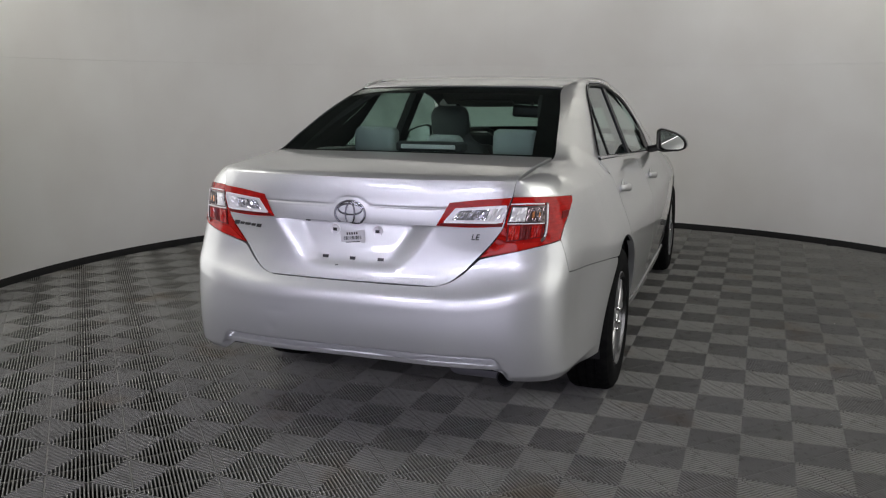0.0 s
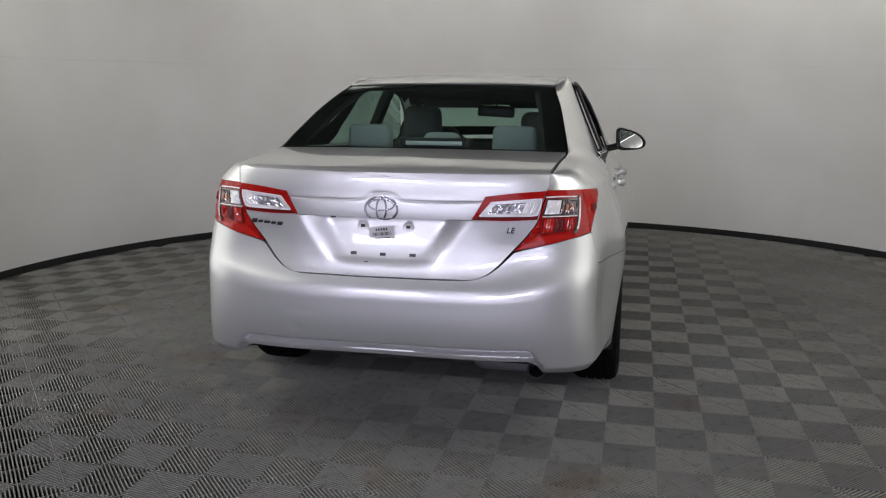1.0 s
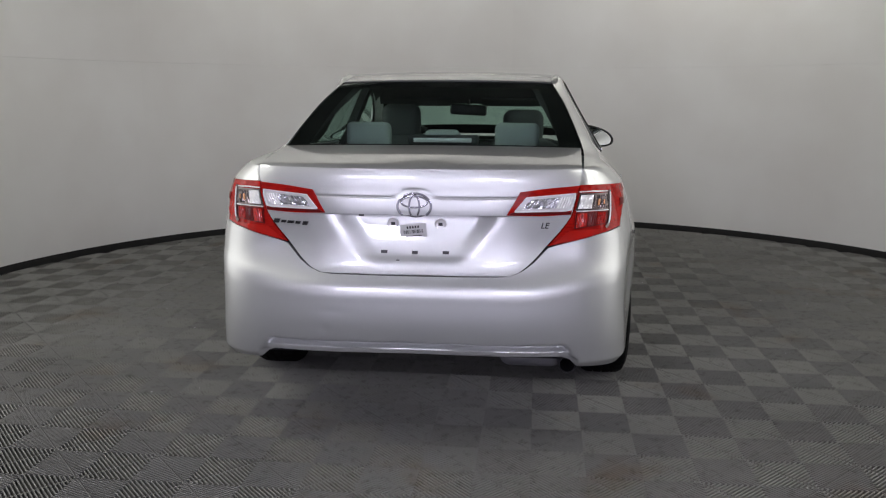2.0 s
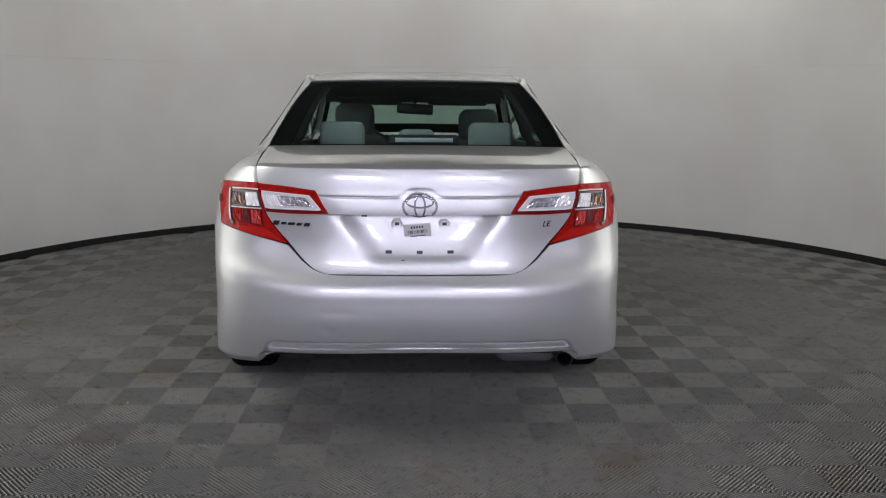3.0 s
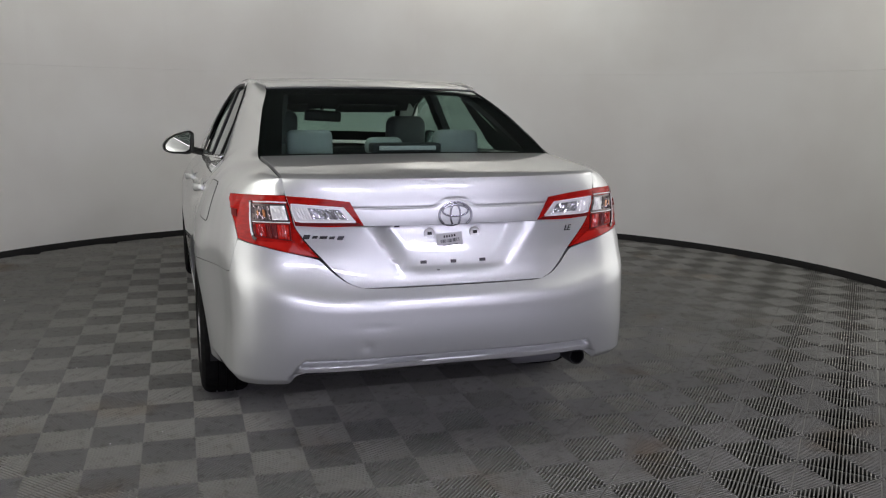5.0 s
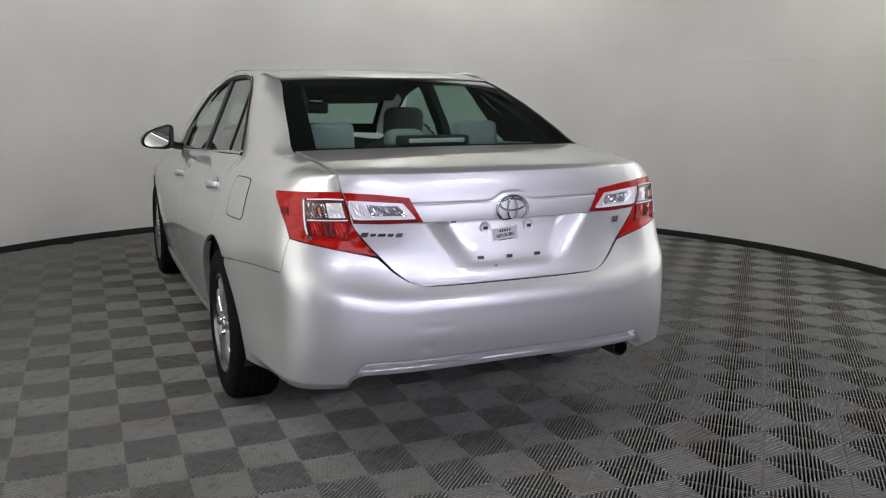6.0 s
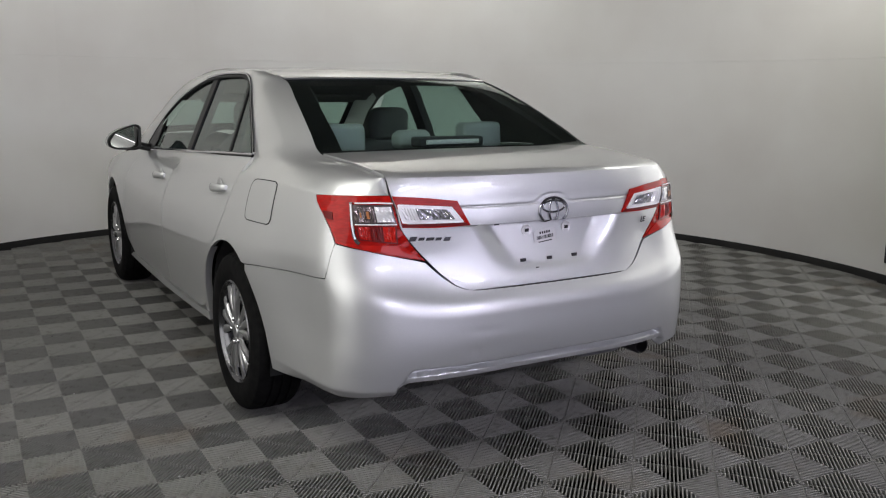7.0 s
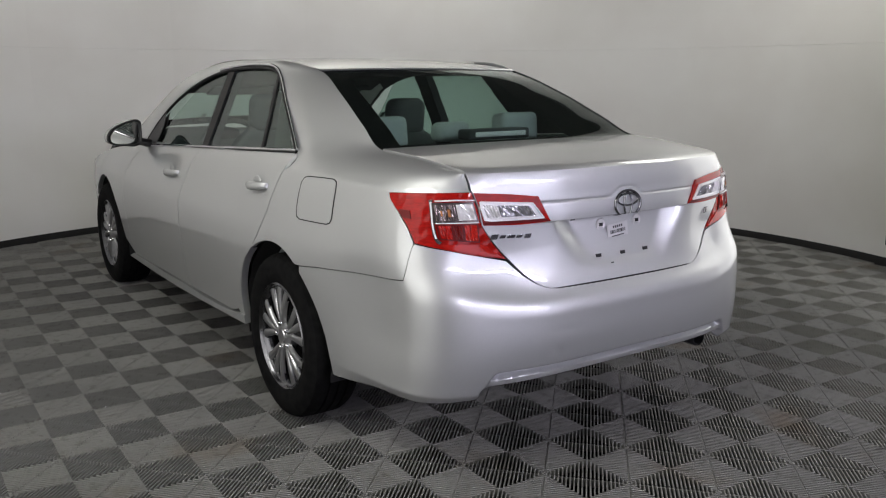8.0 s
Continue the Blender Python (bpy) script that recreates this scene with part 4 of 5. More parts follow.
def tail_lamp(side):
    # on the lid: red body, clear reversing window in a bright frame, dark lower edge
    inner = lamp_patch("inner_tail_lamp", [INNER_LAMP[0], INNER_LAMP[3]], [INNER_LAMP[1], (0.612, 0.95), INNER_LAMP[2]], [INNER_LAMP[0], (0.46, 0.889), INNER_LAMP[1]],
                       [INNER_LAMP[3], (0.53, 0.991), INNER_LAMP[2]], side, M_REDLENS, car, 0.006, label="red tail lamp with a clear reversing lens", depth=0.02)
    q = [(0.372, 0.907), (0.586, 0.908), (0.622, 0.970), (0.424, 0.957)]
    clear = lamp_sub("reversing_lens", q, 0, 1, 0, 1, side, M_CLEAR, inner, 0.0075, label="clear reversing lens with faceted reflector", n=20)
    facets("reflector", q, 0.10, 0.46, 0.18, 0.84, 6, 4, side, M_REFLECTOR, clear, 0.0095, 11)
    facets("reflector", q, 0.46, 0.70, 0.18, 0.84, 5, 5, side, M_REFLECTOR, clear, 0.0093, 12)
    facets("reflector", q, 0.70, 0.95, 0.18, 0.84, 5, 4, side, M_CLEAR, clear, 0.0095, 13)
    lamp_strip("lens_frame", [q[0], q[1], q[2], q[3], q[0]], 0.0045, M_BRIGHT, clear, side, 0.0112, "bright frame of the clear lens")
    lamp_sub("lower_edge", [(0.345, 0.8945), (0.586, 0.8945), (0.587, 0.9045), (0.364, 0.9040)], 0, 1, 0, 1, side, M_DEEPRED, inner, 0.0085)
    # on the wing: red body wrapping round the corner
    outer = skin_panel("tail_lamp", OUTER_LEFT, [(0.811, 0.839), (0.838, 0.883), (0.881, 0.927), (0.937, 0.969), (0.953, 0.988)], [(0.486, 0.776), (0.60, 0.797), (0.70, 0.8185), (0.811, 0.839)],
                       [(0.656, 1.0), (0.73, 0.999), (0.80, 0.997), (0.87, 0.994), (0.953, 0.988)], 48, 36, M_REDLENS, car, "red wrap-round tail lamp with clear upper lens", sides=(side,), out=0.003, depth=0.03,
                       smooth=(False, True, True, True), push=ripple)[0]
    q = [(0.606, 0.907), (0.752, 0.905), (0.776, 0.968), (0.640, 0.970)]
    lens = lamp_sub("indicator_lens", q, 0, 1, 0, 1, side, M_SMOKE, outer, 0.0055, label="clear indicator lens over a ribbed reflector", n=16)
    facets("reflector", q, 0.04, 0.44, 0.10, 0.90, 4, 6, side, M_CLEAR, lens, 0.0078, 5)
    facets("bulb_bowl", q, 0.47, 0.96, 0.10, 0.88, 7, 4, side, M_SMOKE, lens, 0.0078, 7)
    for u0, u1, v0, v1 in ((0.60, 0.66, 0.28, 0.66), (0.78, 0.82, 0.34, 0.60)):
        lamp_sub("amber_bulb", q, u0, u1, v0, v1, side, M_AMBER, lens, 0.0102, n=3, m=4)
    lamp_strip("lens_frame", [(0.768, 0.973), (0.70, 0.976), (0.637, 0.975)], 0.0045, M_BRIGHT, lens, side, 0.0095, "bright frame of the clear lens")
    lamp_strip("lens_frame", [(0.748, 0.9035), (0.67, 0.9040), (0.606, 0.9045)], 0.0035, M_BRIGHT, lens, side, 0.0095, "bright frame of the clear lens")
    guide = lamp_strip("light_guide", [(0.783, 0.976), (0.772, 0.950), (0.758, 0.905), (0.746, 0.868), (0.735, 0.848), (0.722, 0.840)], 0.011, M_SMOKE, outer, side, 0.0085, "pale vertical light guide")
    lamp_strip("guide_core", [(0.780, 0.970), (0.771, 0.945), (0.757, 0.900), (0.746, 0.870), (0.738, 0.855)], 0.0055, M_BRIGHT, guide, side, 0.0105)
    # red stop lamp with dark bowls behind it, then the bright wedge below
    stop = lamp_sub("stop_lens", [(0.590, 0.838), (0.728, 0.853), (0.745, 0.899), (0.606, 0.899)], 0, 1, 0, 1, side, M_DEEPRED, outer, 0.0055, label="glossy red stop lens over dark bowls", n=12)
    square = [(0.590, 0.838), (0.728, 0.853), (0.745, 0.899), (0.606, 0.899)]
    facets("stop_reflector", square, 0.04, 0.34, 0.08, 0.95, 4, 5, side, M_RED, stop, 0.0072, 9)
    facets("stop_reflector", square, 0.38, 0.62, 0.08, 0.95, 4, 3, side, M_DEEPRED, stop, 0.0072, 10)
    facets("stop_reflector", square, 0.66, 0.95, 0.08, 0.95, 4, 4, side, M_REDLENS, stop, 0.0072, 14)
    lamp_sub("wedge_lens", [(0.500, 0.782), (0.705, 0.824), (0.722, 0.836), (0.575, 0.832)], 0, 1, 0, 1, side, M_RED, outer, 0.0050, label="plain bright red lower lens", n=14)
    lamp_sub("side_marker", [(0.834, 0.914), (0.872, 0.918), (0.888, 0.942), (0.846, 0.940)], 0, 1, 0, 1, side, M_DEEPRED, outer, 0.0050, label="dark side marker", n=5, m=4)


for side in (-1, 1):
    tail_lamp(side)

# ---- badges and boot details
def on_lid(s, z, push=0.0):
    p = Vector(skin(s, z)) - Vector(skin_normal(s, z)) * (float(plate_push(abs(s), np.float64(z))) - push)
    return p


def ellipse_ring(bm, cx, cz, rx, rz, thick, n=40):
    rows = []
    for k in range(n + 1):
        a = 2 * math.pi * k / n
        c = on_lid(cx + rx * math.cos(a), cz + rz * math.sin(a), 0.004)
        d = Vector((math.cos(a) * rz, 0, math.sin(a) * rx)).normalized()
        rows.append([c + thick * (math.cos(t) * d + math.sin(t) * Vector((0, -1, 0)) * 0.8) for t in np.linspace(0, 2 * math.pi, 9)])
    grid_faces(bm, rows)


bm = bmesh.new()
ellipse_ring(bm, 0, 0.925, 0.063, 0.046, 0.0045)
ellipse_ring(bm, 0, 0.940, 0.050, 0.020, 0.0035)
ellipse_ring(bm, 0, 0.924, 0.019, 0.040, 0.0035)
part("badge", bm, M_BADGE, lid, "chrome badge of interlaced oval rings")
bm = bmesh.new()
rows = []
for q in (0.0, 1.0):
    rows.append([on_lid(q * 0.066 * math.cos(a), 0.925 + q * 0.05 * math.sin(a), 0.001) for a in np.linspace(0, 2 * math.pi, 41)])
grid_faces(bm, rows)
bmesh.ops.remove_doubles(bm, verts=bm.verts[:], dist=1e-6)
part("badge_plinth", bm, M_PAINT, lid)

# model name as plain slanted bars, grade letters
def small_bar(s, z, w, h, mat, parent, name, lean=0.0, out=0.003):
    bm = bmesh.new()
    p, n = on_lid(s, z), Vector(skin_normal(s, z))
    right = n.cross(Vector((0, 0, 1))).normalized() * -1
    up = right.cross(n) * -1
    m = Matrix((( *right, 0), (*n, 0), (*up, 0), (0, 0, 0, 1))).transposed()
    m.translation = p + n * out / 2
    shear = Matrix(((1, 0, lean, 0), (0, 1, 0, 0), (0, 0, 1, 0), (0, 0, 0, 1)))
    vs = box(bm, w, out + 0.002, h)
    bmesh.ops.transform(bm, matrix=m @ shear, verts=bm.verts[:])
    return part(name, bm, mat, parent, smooth=False)


for k, (w, h) in enumerate(((0.027, 0.026), (0.022, 0.016), (0.030, 0.016), (0.022, 0.016), (0.024, 0.022))):
    small_bar(-0.540 + 0.0305 * k, 0.853 - 0.001 * k, w * 0.88, h * 0.62, M_DARKCHROME, lid, "name_bar", 0.45)


def letters(text, s, z, height, mat, parent, name):
    data = bpy.data.curves.new(name, "FONT")
    data.body, data.size, data.extrude, data.align_x, data.align_y = text, height * 1.4, 0.0015, "CENTER", "CENTER"
    data.shear = 0.25
    tmp = bpy.data.objects.new(name, data)
    scene.collection.objects.link(tmp)
    bpy.context.view_layer.update()
    me = bpy.data.meshes.new_from_object(tmp.evaluated_get(bpy.context.evaluated_depsgraph_get()))
    bpy.data.objects.remove(tmp)
    me.materials.clear()
    me.materials.append(mat)
    ob = new(name, me)
    n = Vector(skin_normal(s, z))
    right = Vector((0, 0, 1)).cross(n).normalized()
    up = n.cross(right)
    m = Matrix(((*right, 0), (*up, 0), (*n, 0), (0, 0, 0, 1))).transposed()
    m.translation = on_lid(s, z, 0.003)
    ob.matrix_world = m
    ob.parent = parent
    return ob


letters("LE", 0.478, 0.852, 0.022, M_DARKCHROME, lid, "grade_letters")
# slots and mounts of the missing plate
for s, z, w, h in ((-0.112, 0.752, 0.024, 0.012), (0, 0.751, 0.022, 0.012), (0.112, 0.752, 0.024, 0.012), (-0.06, 0.722, 0.012, 0.004), (-0.21, 0.882, 0.02, 0.012)):
    small_bar(s, z, w, h, M_BLACK, lid, "plate_slot", out=0.0015)
for s in (-0.085, 0.093):
    bm = bmesh.new()
    c, n = on_lid(s, 0.853), Vector(skin_normal(s, 0.853))
    lathe(bm, [(0.0, 0.004), (0.008, 0.004), (0.009, 0.002), (0.016, 0.002), (0.02, 0.004), (0.022, 0.0)], 24, Matrix.Translation(c) @ n.to_track_quat("X", "Z").to_matrix().to_4x4())
    part("plate_mount", bm, M_CLEAR, lid, "round plate fixing")
    small_bar(s, 0.853, 0.016, 0.012, M_BLACK, lid, "plate_slot", out=0.004)

# paper sticker stuck on the lid
sticker = tagged(empty("paper_sticker", on_lid(-0.008, 0.818)), "small white paper sticker with printed bars on the boot lid", "sticker")
n = Vector(skin_normal(0.0, 0.818))
right = Vector((0, 0, 1)).cross(n).normalized()
up = n.cross(right)
m = Matrix(((*right, 0), (*up, 0), (*n, 0), (0, 0, 0, 1))).transposed()
m.translation = on_lid(-0.008, 0.818, 0.0015)
sticker.matrix_world = m @ pose(0, 0, 0, 0, 0, 6)
bm = bmesh.new()
box(bm, 0.100, 0.072, 0.0008)
part("paper", bm, M_PAPER, sticker, smooth=False)
bm = bmesh.new()
for k in range(5):
    box(bm, 0.006, 0.009, 0.0006, pose(-0.02 + 0.010 * k, 0.024, 0.0006))
part("print_bar", bm, M_INK, sticker, smooth=False)
rs = random.Random(4)
bm = bmesh.new()
for k in range(22):
    box(bm, rs.choice((0.001, 0.0018, 0.0026)), 0.013, 0.0006, pose(-0.036 + 0.0034 * k, 0.007, 0.0006))
for k in range(3):
    box(bm, 0.06 - 0.012 * k, 0.0035, 0.0006, pose(-0.006 * k, -0.009 - 0.008 * k, 0.0006))
part("print_bar", bm, M_INK, sticker, smooth=False)

# fuel flap on the left wing
FLAP = [(1.27, 0.846), (1.36, 0.842), (1.47, 0.838), (1.497, 0.845), (1.512, 0.866), (1.53, 0.92), (1.542, 0.968), (1.532, 0.985), (1.505, 0.991), (1.40, 0.996), (1.31, 0.999), (1.285, 0.992), (1.270, 0.97), (1.255, 0.92), (1.243, 0.868), (1.25, 0.852)]
flap_line = FLAP + [FLAP[0]]
skin_ribbon("flap_gap", flap_line, 0.004, M_VOID, car, -1, out=0.0018, n=120, smooth=False)
bm = bmesh.new()
c = np.mean(FLAP, axis=0)
rows = []
for q in (0.0, 0.5, 0.9, 0.975):
    line = curve(flap_line, 90, False)
    g = c + (line - c) * q
    rows.append([Vector(a) + Vector(b) * 0.002 for a, b in zip(skin(-g[:, 0], g[:, 1]), skin_normal(-g[:, 0], g[:, 1]))])
g = c + (curve(flap_line, 90, False) - c) * 0.982
rows.append([Vector(a) - Vector(b) * 0.003 for a, b in zip(skin(-g[:, 0], g[:, 1]), skin_normal(-g[:, 0], g[:, 1]))])
grid_faces(bm, rows)
bmesh.ops.remove_doubles(bm, verts=bm.verts[:], dist=1e-6)
part("fuel_flap", bm, M_PAINT, car)

# exhaust
bm = bmesh.new()
lathe(bm, [(0.030, 0.0), (0.034, 0.0), (0.036, 0.004), (0.036, 0.22), (0.030, 0.22), (0.030, 0.0)], 28, pose(0.580, 0.175, 0.300, 0, 0, 90))
part("exhaust_pipe", bm, M_BLACK, car, "dark exhaust tail pipe")
bm = bmesh.new()
box(bm, 0.26, 0.30, 0.12, pose(0.44, 0.40, 0.312), 0.05, 4)
part("silencer", bm, material("dull_steel", (0.30, 0.30, 0.33), 0.5, 0.7), car, "dull metal silencer box")


# ---- wheels
def wheel_thing(w):
    side_holder = empty("wheel")
    side_holder.parent = car
    bm = bmesh.new()
    rows = []
    for k in range(161):
        ang = 2 * math.pi * k / 160
        cut = 0.0022 if k % 4 >= 3 else 0.0
        row = []
        for r, h in [(0.205, -0.085), (0.222, -0.098), (0.26, -0.108), (0.30, -0.104), (0.322, -0.092), (0.333, -0.072), (0.335, -0.048), (0.335, -0.045), (0.327, -0.043), (0.327, -0.036), (0.335, -0.034),
                     (0.336, -0.006), (0.328, -0.004), (0.328, 0.004), (0.336, 0.006), (0.335, 0.034), (0.327, 0.036), (0.327, 0.043), (0.335, 0.045), (0.335, 0.048), (0.333, 0.072), (0.322, 0.092), (0.30, 0.104),
                     (0.26, 0.108), (0.222, 0.098), (0.205, 0.085)]:
            q = r - (cut if r > 0.32 and abs(h) > 0.044 else 0.0)
            row.append((h, q * math.cos(ang), q * math.sin(ang)))
        rows.append(row)
    grid_faces(bm, rows)
    bmesh.ops.remove_doubles(bm, verts=bm.verts[:], dist=1e-5)
    part("tyre", bm, M_TYRE, side_holder, "black rubber tyre with a worn tread", sharp=30)
    bm = bmesh.new()
    lathe(bm, [(0.20, -0.09), (0.19, -0.05), (0.185, 0.06), (0.20, 0.086), (0.220, 0.096), (0.214, 0.101), (0.206, 0.092), (0.198, 0.074)], 64)
    part("rim", bm, M_DARKCHROME, side_holder)
    bm = bmesh.new()
    lathe(bm, [(0.0, 0.03), (0.19, 0.03), (0.197, 0.05)], 48)
    part("brake_disc", bm, M_VOID, side_holder)
    cover = empty("wheel_cover")
    cover.parent = side_holder
    bm = bmesh.new()
    lathe(bm, [(0.0, 0.094), (0.026, 0.094), (0.030, 0.088), (0.052, 0.086), (0.060, 0.078), (0.06, 0.05)], 40)
    part("centre_cap", bm, M_ALLOY, cover)
    for k in range(5):
        bm = bmesh.new()
        lathe(bm, [(0.0, 0.098), (0.008, 0.097), (0.011, 0.092), (0.012, 0.078)], 12, Matrix.Rotation(radians(72 * k + 18), 4, "X") @ pose(0, 0, 0.052))
        part("wheel_nut", bm, M_CHROME, cover)
    for k in range(5):
        turn = Matrix.Rotation(radians(72 * k + 8), 4, "X")
        bm = bmesh.new()
        rows = []
        for q in np.linspace(0, 1, 9):
            r, wide = 0.052 + 0.153 * q, radians(14 + 14 * q**0.7)
            x = 0.080 + 0.008 * math.sin(math.pi * q * 0.8) - 0.006 * q
            rows.append([(x - 0.016, r * math.sin(-wide * 1.03), r * math.cos(wide * 1.03))] + [(x, r * math.sin(a), r * math.cos(a)) for a in np.linspace(-wide, wide, 9)] + [(x - 0.016, r * math.sin(wide * 1.03), r * math.cos(wide * 1.03))])
        grid_faces(bm, rows)
        bmesh.ops.transform(bm, matrix=turn, verts=bm.verts[:])
        part("spoke_fan", bm, M_DARKCHROME, cover, sharp=50)
        for lean in (-1, 0, 1):
            bm = bmesh.new()
            rows = []
            for q in np.linspace(0, 1, 9):
                r, a = 0.040 + 0.166 * q, radians(lean * (9 + 13 * q**0.7))
                x = 0.088 + 0.010 * math.sin(math.pi * q * 0.8) - 0.008 * q
                wd = 0.0075 + 0.0105 * q
                c = Vector((0, math.sin(a), math.cos(a))) * r
                t = Vector((0, math.cos(a), -math.sin(a)))
                rows.append([Vector((x + h, 0, 0)) + c + t * o for o, h in ((-wd - 0.002, -0.016), (-wd, -0.004), (-wd * 0.5, 0), (wd * 0.5, 0), (wd, -0.004), (wd + 0.002, -0.016))])
            grid_faces(bm, rows)
            bmesh.ops.transform(bm, matrix=turn, verts=bm.verts[:])
            part("spoke", bm, M_ALLOY, cover, sharp=50)
    return side_holder


first = wheel_thing(0)
first.matrix_basis = pose(0.785, WHEEL_Y[0], 0.334)
copy_thing(first, pose(0.785, WHEEL_Y[1], 0.334))
for w in (0, 1):
    copy_thing(first, pose(-0.785, WHEEL_Y[w], 0.334, 0, 0, 180))


# ---- door mirrors
MIRROR = [(-0.098, -0.058), (-0.101, 0.030), (-0.098, 0.066), (-0.084, 0.077), (-0.03, 0.071), (0.035, 0.049), (0.080, 0.018), (0.098, -0.014), (0.092, -0.044), (0.06, -0.062), (0.0, -0.070), (-0.075, -0.070), (-0.098, -0.058)]


def door_mirror(side):
    holder = empty("door_mirror")
    holder.parent = car
    out = curve(MIRROR, 49)
    m = Matrix.Diagonal((side, 1, 1, 1)) @ pose(0.918, 3.16, 1.030, 0, 0, -8)

    def ring(q, y, dx=0.0):
        return [Vector((a * q + dx, y, b * q)) for a, b in out]

    bm = bmesh.new()
    grid_faces(bm, [ring(1.0, -0.012), ring(1.03, 0.0), ring(1.0, 0.03), ring(0.86, 0.065, -0.004), ring(0.58, 0.09, -0.01), ring(0.25, 0.102, -0.015), ring(0.001, 0.104, -0.015)])
    bmesh.ops.transform(bm, matrix=m, verts=bm.verts[:])
    bmesh.ops.remove_doubles(bm, verts=bm.verts[:], dist=1e-4)
    part("mirror_shell", bm, M_PAINT, holder)
    bm = bmesh.new()
    grid_faces(bm, [ring(1.015, -0.008), ring(1.02, -0.026), ring(0.96, -0.032), ring(0.88, -0.026), ring(0.87, -0.012)])
    bmesh.ops.transform(bm, matrix=m, verts=bm.verts[:])
    part("mirror_rim", bm, M_BLACK, holder)
    bm = bmesh.new()
    bm.faces.new([bm.verts.new(v) for v in ring(0.885, -0.018)[:-1]])
    bmesh.ops.transform(bm, matrix=m @ pose(0, 0, 0, 7, 0, -9), verts=bm.verts[:])
    part("mirror_glass", bm, M_MIRROR, holder, "clear mirror glass", smooth=False)
    bm = bmesh.new()
    tube(bm, [(side * 0.755, 3.20, 0.965), (side * 0.79, 3.19, 0.972), (side * 0.83, 3.18, 0.984)], 0.034, 12, 0.7)
    part("mirror_arm", bm, M_BLACK, holder)


for side in (-1, 1):
    door_mirror(side)

# ---- cabin
def soft_box(name, sx, sy, sz, m, mat, parent, bevel, label=""):
    bm = bmesh.new()
    box(bm, sx, sy, sz, m, bevel, 4)
    return part(name, bm, mat, parent, label, sharp=80)


cabin = empty("cabin")
cabin.parent = car
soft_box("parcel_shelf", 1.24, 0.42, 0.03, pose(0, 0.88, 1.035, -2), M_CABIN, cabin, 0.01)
soft_box("rear_backrest", 1.26, 0.16, 0.62, pose(0, 1.16, 0.74, 14), M_SEAT, cabin, 0.05)
soft_box("rear_bench", 1.26, 0.5, 0.20, pose(0, 1.48, 0.46), M_SEAT, cabin, 0.06)
for x in (-0.36, 0.36):
    soft_box("rear_headrest", 0.212, 0.11, 0.150, pose(x, 1.13, 1.114, -6), M_SEAT, cabin, 0.030, "light grey cloth headrest")
soft_box("rear_headrest", 0.18, 0.10, 0.10, pose(0, 1.14, 1.108, -6), M_SEAT, cabin, 0.035, "light grey cloth headrest")


def front_seat(x, y, top):
    """A tall bucket seat: cushion, waisted backrest with shoulders, headrest merging into it."""
    soft_box("front_cushion", 0.50, 0.52, 0.20, pose(x, y + 0.30, 0.46), M_SEATDARK, cabin, 0.06)
    bm = bmesh.new()
    rows = []
    for q, half, deep in ((0, 0.20, 0.05), (0.05, 0.24, 0.075), (0.35, 0.255, 0.08), (0.65, 0.25, 0.075), (0.82, 0.225, 0.065), (0.93, 0.17, 0.055), (1.0, 0.12, 0.035)):
        z = 0.46 + (top - 0.17 - 0.46) * q
        yy = y + 0.12 - 0.16 * q
        rows.append([Vector((x + half * math.copysign(abs(math.cos(a)) ** 0.6, math.cos(a)), yy + deep * math.copysign(abs(math.sin(a)) ** 0.6, math.sin(a)), z)) for a in np.linspace(0, 2 * math.pi, 33)])
    vs = grid_faces(bm, rows)
    bm.faces.new(vs[0][:-1])
    bm.faces.new(vs[-1][:-1])
    bmesh.ops.remove_doubles(bm, verts=bm.verts[:], dist=1e-5)
    part("front_backrest", bm, M_SEATDARK, cabin, sharp=80)
    soft_box("front_headrest", 0.24, 0.12, 0.20, pose(x, y - 0.05, top - 0.10, 8), M_SEATDARK, cabin, 0.055, "dark grey cloth headrest")


front_seat(-0.365, 2.33, 1.268)
front_seat(0.385, 2.20, 1.238)
soft_box("dashboard", 1.36, 0.55, 0.22, pose(0, 3.30, 0.86), M_CABIN, cabin, 0.07)
soft_box("instrument_cowl", 0.42, 0.34, 0.15, pose(-0.46, 3.14, 0.975), M_CABIN, cabin, 0.06)
soft_box("cabin_floor", 1.40, 2.6, 0.04, pose(0, 2.2, 0.34), M_CABIN, cabin, 0.01)
soft_box("brake_lamp_housing", 0.32, 0.09, 0.05, pose(0.03, 0.86, 1.118), M_CABIN, cabin, 0.012)
soft_box("high_brake_lamp", 0.26, 0.01, 0.022, pose(0.03, 0.811, 1.120), M_PALE, cabin, 0.003, "pale high-level brake lamp")
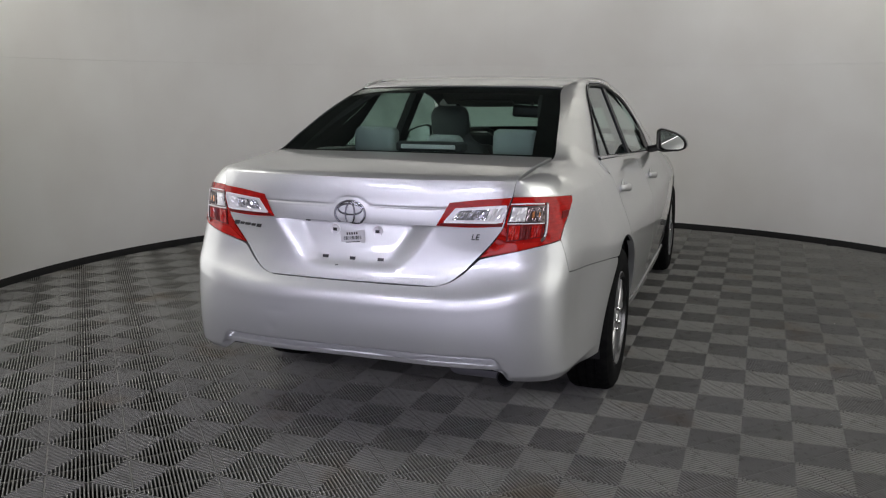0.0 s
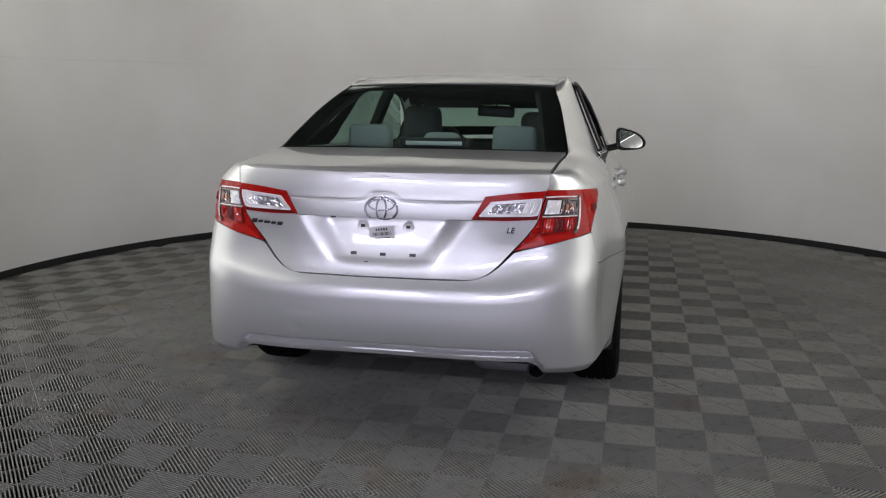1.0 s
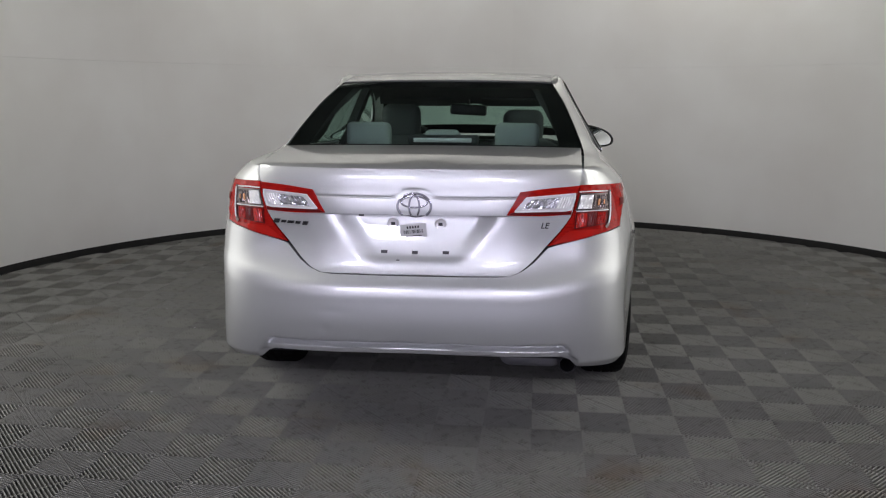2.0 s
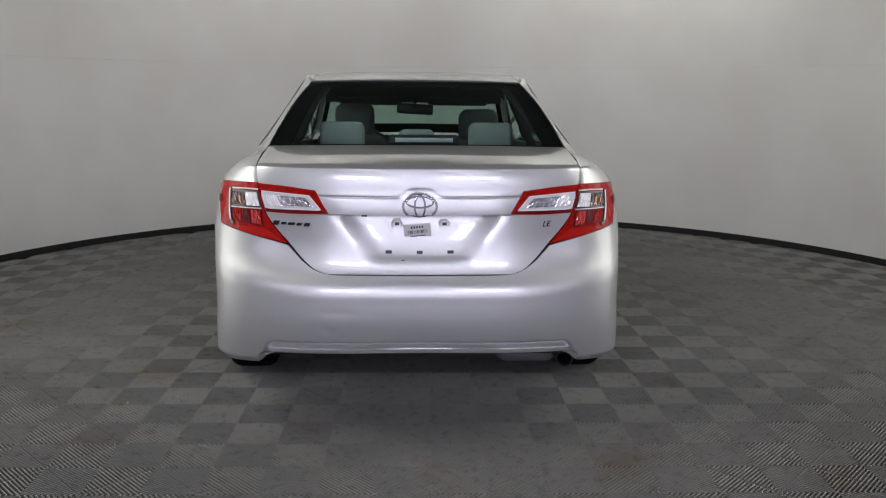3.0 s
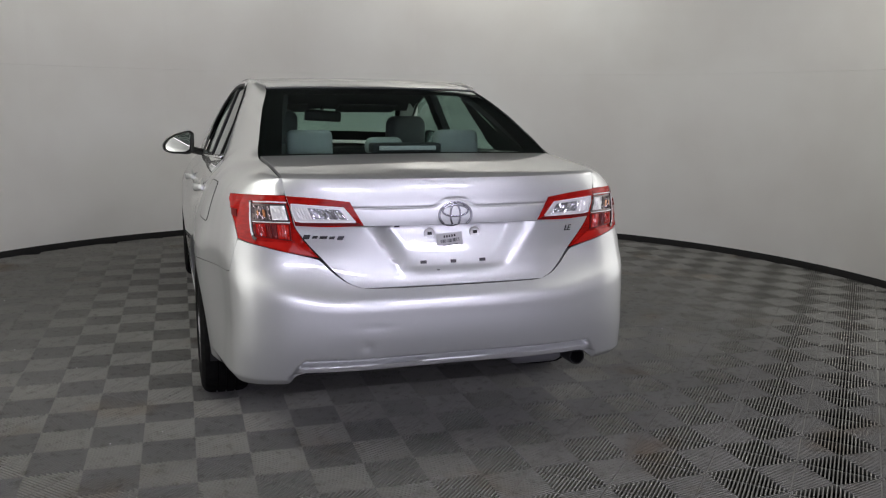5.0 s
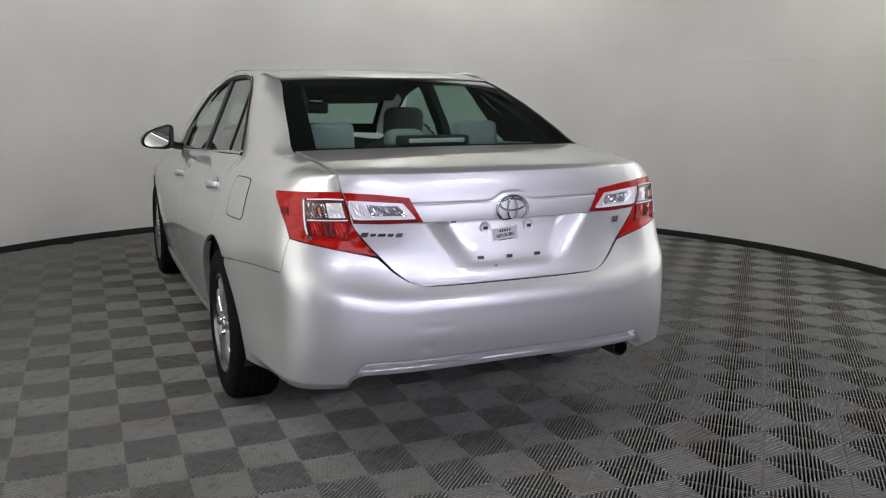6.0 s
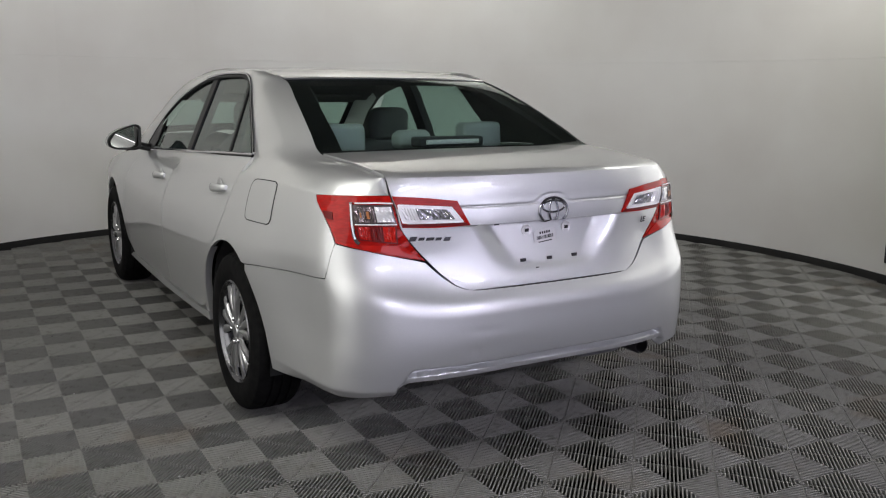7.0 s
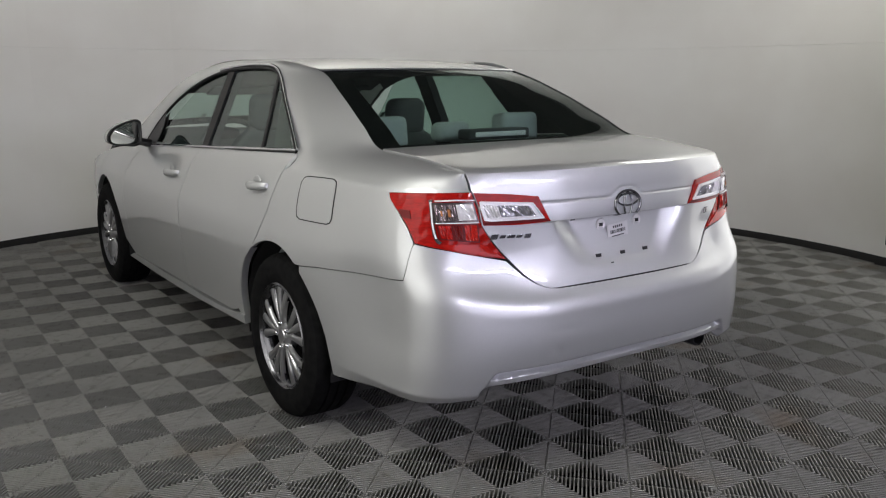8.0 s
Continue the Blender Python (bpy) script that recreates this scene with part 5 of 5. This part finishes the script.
for side in (-1, 1):
    bm = bmesh.new()
    rows = []
    for q in np.linspace(0, 1, 8):
        y, z = 2.25 - 0.005 * q, belt(2.25) - 0.3 + (1.37 - belt(2.25) + 0.3) * q
        x = window_x(y, max(z, belt(y))) - 0.035
        rows.append([(side * (x + o), y + w, z) for o, w in ((0.02, -0.075), (-0.02, -0.06), (-0.02, 0.06), (0.02, 0.075))])
    grid_faces(bm, rows)
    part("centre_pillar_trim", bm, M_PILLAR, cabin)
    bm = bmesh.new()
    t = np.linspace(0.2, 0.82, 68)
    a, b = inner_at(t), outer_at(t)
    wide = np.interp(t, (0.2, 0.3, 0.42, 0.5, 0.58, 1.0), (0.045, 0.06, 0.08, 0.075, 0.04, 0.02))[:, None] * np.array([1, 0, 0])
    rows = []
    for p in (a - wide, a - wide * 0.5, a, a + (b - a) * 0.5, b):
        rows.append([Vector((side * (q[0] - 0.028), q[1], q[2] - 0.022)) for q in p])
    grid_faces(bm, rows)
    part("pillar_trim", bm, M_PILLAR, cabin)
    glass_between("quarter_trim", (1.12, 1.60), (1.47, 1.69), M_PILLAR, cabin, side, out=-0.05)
    for y0, y1 in ((1.2, 2.2), (2.3, 3.2)):
        soft_box("door_trim", 0.03, y1 - y0, 0.60, pose(side * 0.74, (y0 + y1) / 2, 0.68), M_SEAT, cabin, 0.01)
bm = bmesh.new()
tube(bm, [(-0.36 + 0.185 * math.cos(a), 2.93 - 0.06 * math.sin(a), 0.93 + 0.17 * math.sin(a)) for a in np.linspace(0, 2 * math.pi, 41)], 0.016, 8)
wheel = part("steering_wheel", bm, M_BLACK, cabin)
soft_box("steering_hub", 0.16, 0.06, 0.12, pose(-0.36, 2.95, 0.93, 20), M_BLACK, wheel, 0.025)
view = soft_box("rear_view_mirror", 0.25, 0.035, 0.075, pose(0.01, 2.86, 1.222, 0, 3, 6), M_BLACK, cabin, 0.016)
bm = bmesh.new()
tube(bm, [(0.01, 2.88, 1.235), (0.01, 2.90, 1.28), (0.01, 2.90, 1.34)], 0.010, 8)
part("mirror_stem", bm, M_BLACK, view)
bm = bmesh.new()
grid_faces(bm, [[(u * (0.556 + 0.05 * q), 2.56 + 0.36 * q + 0.03 * (1 - u * u), 1.392 - 0.132 * q + 0.004 * (1 - u * u)) for u in np.linspace(-1, 1, 17)] for q in np.linspace(0, 1, 6)])
part("screen_header", bm, M_LINER, cabin)
for x in (-0.30, 0.30):
    soft_box("visor", 0.40, 0.14, 0.018, pose(x, 2.83, 1.275, -17), M_LINER, cabin, 0.008)
bm = bmesh.new()
for k in range(3):
    box(bm, 0.05 - 0.012 * k, 0.002, 0.012, pose(-0.49 + 0.006 * k, 3.02, 1.10 + 0.016 * k))
part("windscreen_label", bm, M_INK, cabin, smooth=False)

# ---------------------------------------------------------------- floor of ribbed open tiles
CELL, DROP = 0.2, 0.034
# the tiles lie a little askew to the car
LAY = Matrix.Translation((0.0484, 0.0527, 0)) @ Matrix.Rotation(radians(-0.9), 4, "Z") @ Matrix.Diagonal((0.992, 1.066, 1, 1))


def rib_cell(flip, split):
    """Verts and faces of one square of slanting ribs with a sunk spine across them; its corner at 0, 0."""
    verts, faces = [], []
    n, c = 21, CELL
    pitch = math.sqrt(2) * c / n
    r = pitch * 0.195
    arc = [(-r * 0.4, -DROP + 0.001), (-r * 0.45, -r * 1.6), (-r * 0.9, -r * 1.15), (-r, -r * 0.7), (-r * 0.8, -r * 0.25), (-r * 0.4, 0)]
    arc += [(-o, h) for o, h in arc[::-1]]
    flat = [(-0.0022, -DROP + 0.001), (-0.0022, -0.0065), (0.0022, -0.0065), (0.0022, -DROP + 0.001)]

    def bar(p, q, shape):
        d = (q - p).normalized()
        a = Vector((-d.y, d.x))
        k, m = len(verts), len(shape)
        for e in (p, q):
            for o, zz in shape:
                verts.append((e.x + a.x * o, e.y + a.y * o, zz))
        for i in range(m - 1):
            faces.append((k + i, k + i + 1, k + m + i + 1, k + m + i))
        faces.append(tuple(k + i for i in range(m - 1, -1, -1)))
        faces.append(tuple(k + m + i for i in range(m)))

    for k in range(n):
        off = (k + 0.5) / n * 2 - 1          # across the diagonal
        if off < 0:
            p, q = Vector((0, -off * c)), Vector((c + off * c, c))
        else:
            p, q = Vector((off * c, 0)), Vector((c, c - off * c))
        mid, half = (p + q) / 2, Vector((0.0021, 0.0021))
        if split and (q - p).length > 0.02:
            bar(p, mid - half, arc)
            bar(mid + half, q, arc)
        else:
            bar(p, q, arc)
    bar(Vector((0.004, c - 0.004)), Vector((c - 0.004, 0.004)), flat)
    if flip:
        verts = [(c - x, y, z) for x, y, z in verts]
        faces = [f[::-1] for f in faces]
    return verts, faces


def inside_booth(p):
    if p.y < BOOTH.y - 1.3:
        return -3.35 < p.x < 3.83 and p.y > -5.6
    return (p.x - BOOTH.x) ** 2 + (p.y - BOOTH.y) ** 2 < (RADIUS + 0.05) ** 2


def build_floor():
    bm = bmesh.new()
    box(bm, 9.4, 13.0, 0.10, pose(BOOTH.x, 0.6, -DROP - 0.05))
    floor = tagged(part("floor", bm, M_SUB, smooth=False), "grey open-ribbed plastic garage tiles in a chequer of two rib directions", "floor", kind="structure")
    kinds = [rib_cell(False, True), rib_cell(True, True)]
    plain = [(np.array(v), f) for v, f in (rib_cell(False, False), rib_cell(True, False))]
    shared = []
    for v, f in kinds:
        data = bpy.data.meshes.new("tile")
        data.from_pydata(v, [], f)
        data.materials.append(M_TILE)
        shared.append(data)

    def middle(c):
        return LAY @ Vector(((c[0] + 0.5) * CELL, (c[1] + 0.5) * CELL, 0))

    cells = [c for c in [(i, j) for i in range(-24, 26) for j in range(-29, 32)] if inside_booth(middle(c))]
    pick = set(sorted(cells, key=lambda c: middle(c).x ** 2 + (middle(c).y + 0.2) ** 2)[:300])
    all_v, all_f, count = [], [], 0
    base = [(np.array(v), f) for v, f in kinds]
    for i, j in cells:
        kind = 0 if (i + j) % 2 else 1
        place = (i * CELL, j * CELL, 0)
        if (i, j) in pick:
            ob = new("tile", shared[kind])
            ob.matrix_world = LAY @ Matrix.Translation(place)
            ob.parent = floor
        else:
            v, f = (base if -2.2 < middle((i, j)).y < 2.6 else plain)[kind]
            all_v.append(v + np.array(place))
            all_f += [tuple(a + count for a in q) for q in f]
            count += len(v)
    data = bpy.data.meshes.new("tile_field")
    data.from_pydata(np.concatenate(all_v).tolist(), [], all_f)
    data.materials.append(M_TILE)
    rest = new("tile_field", data)
    rest.matrix_world = LAY
    rest.parent = floor
    tagged(rest, "further ribbed floor tiles", kind="stuff")


build_floor()

# specks of litter and grit trodden onto the tiles
rs = random.Random(21)
for name, mat, count, lo, hi in (("floor_litter", M_PAPER, 26, 0.003, 0.007), ("floor_grit", M_BLACK, 46, 0.004, 0.010)):
    bm = bmesh.new()
    for _ in range(count):
        x, y = rs.uniform(-2.8, 3.2), rs.uniform(-1.6, 3.6)
        while abs(x) < 1.0 and y > -0.1:
            x, y = rs.uniform(-2.8, 3.2), rs.uniform(-1.6, 3.6)
        box(bm, rs.uniform(lo, hi), rs.uniform(lo, hi) * 0.7, 0.0016, pose(x, y, 0.0008, 0, 0, rs.uniform(0, 180)))
    tagged(part(name, bm, mat, smooth=False), "scattered specks lying on the ribbed floor", "litter", kind="stuff")
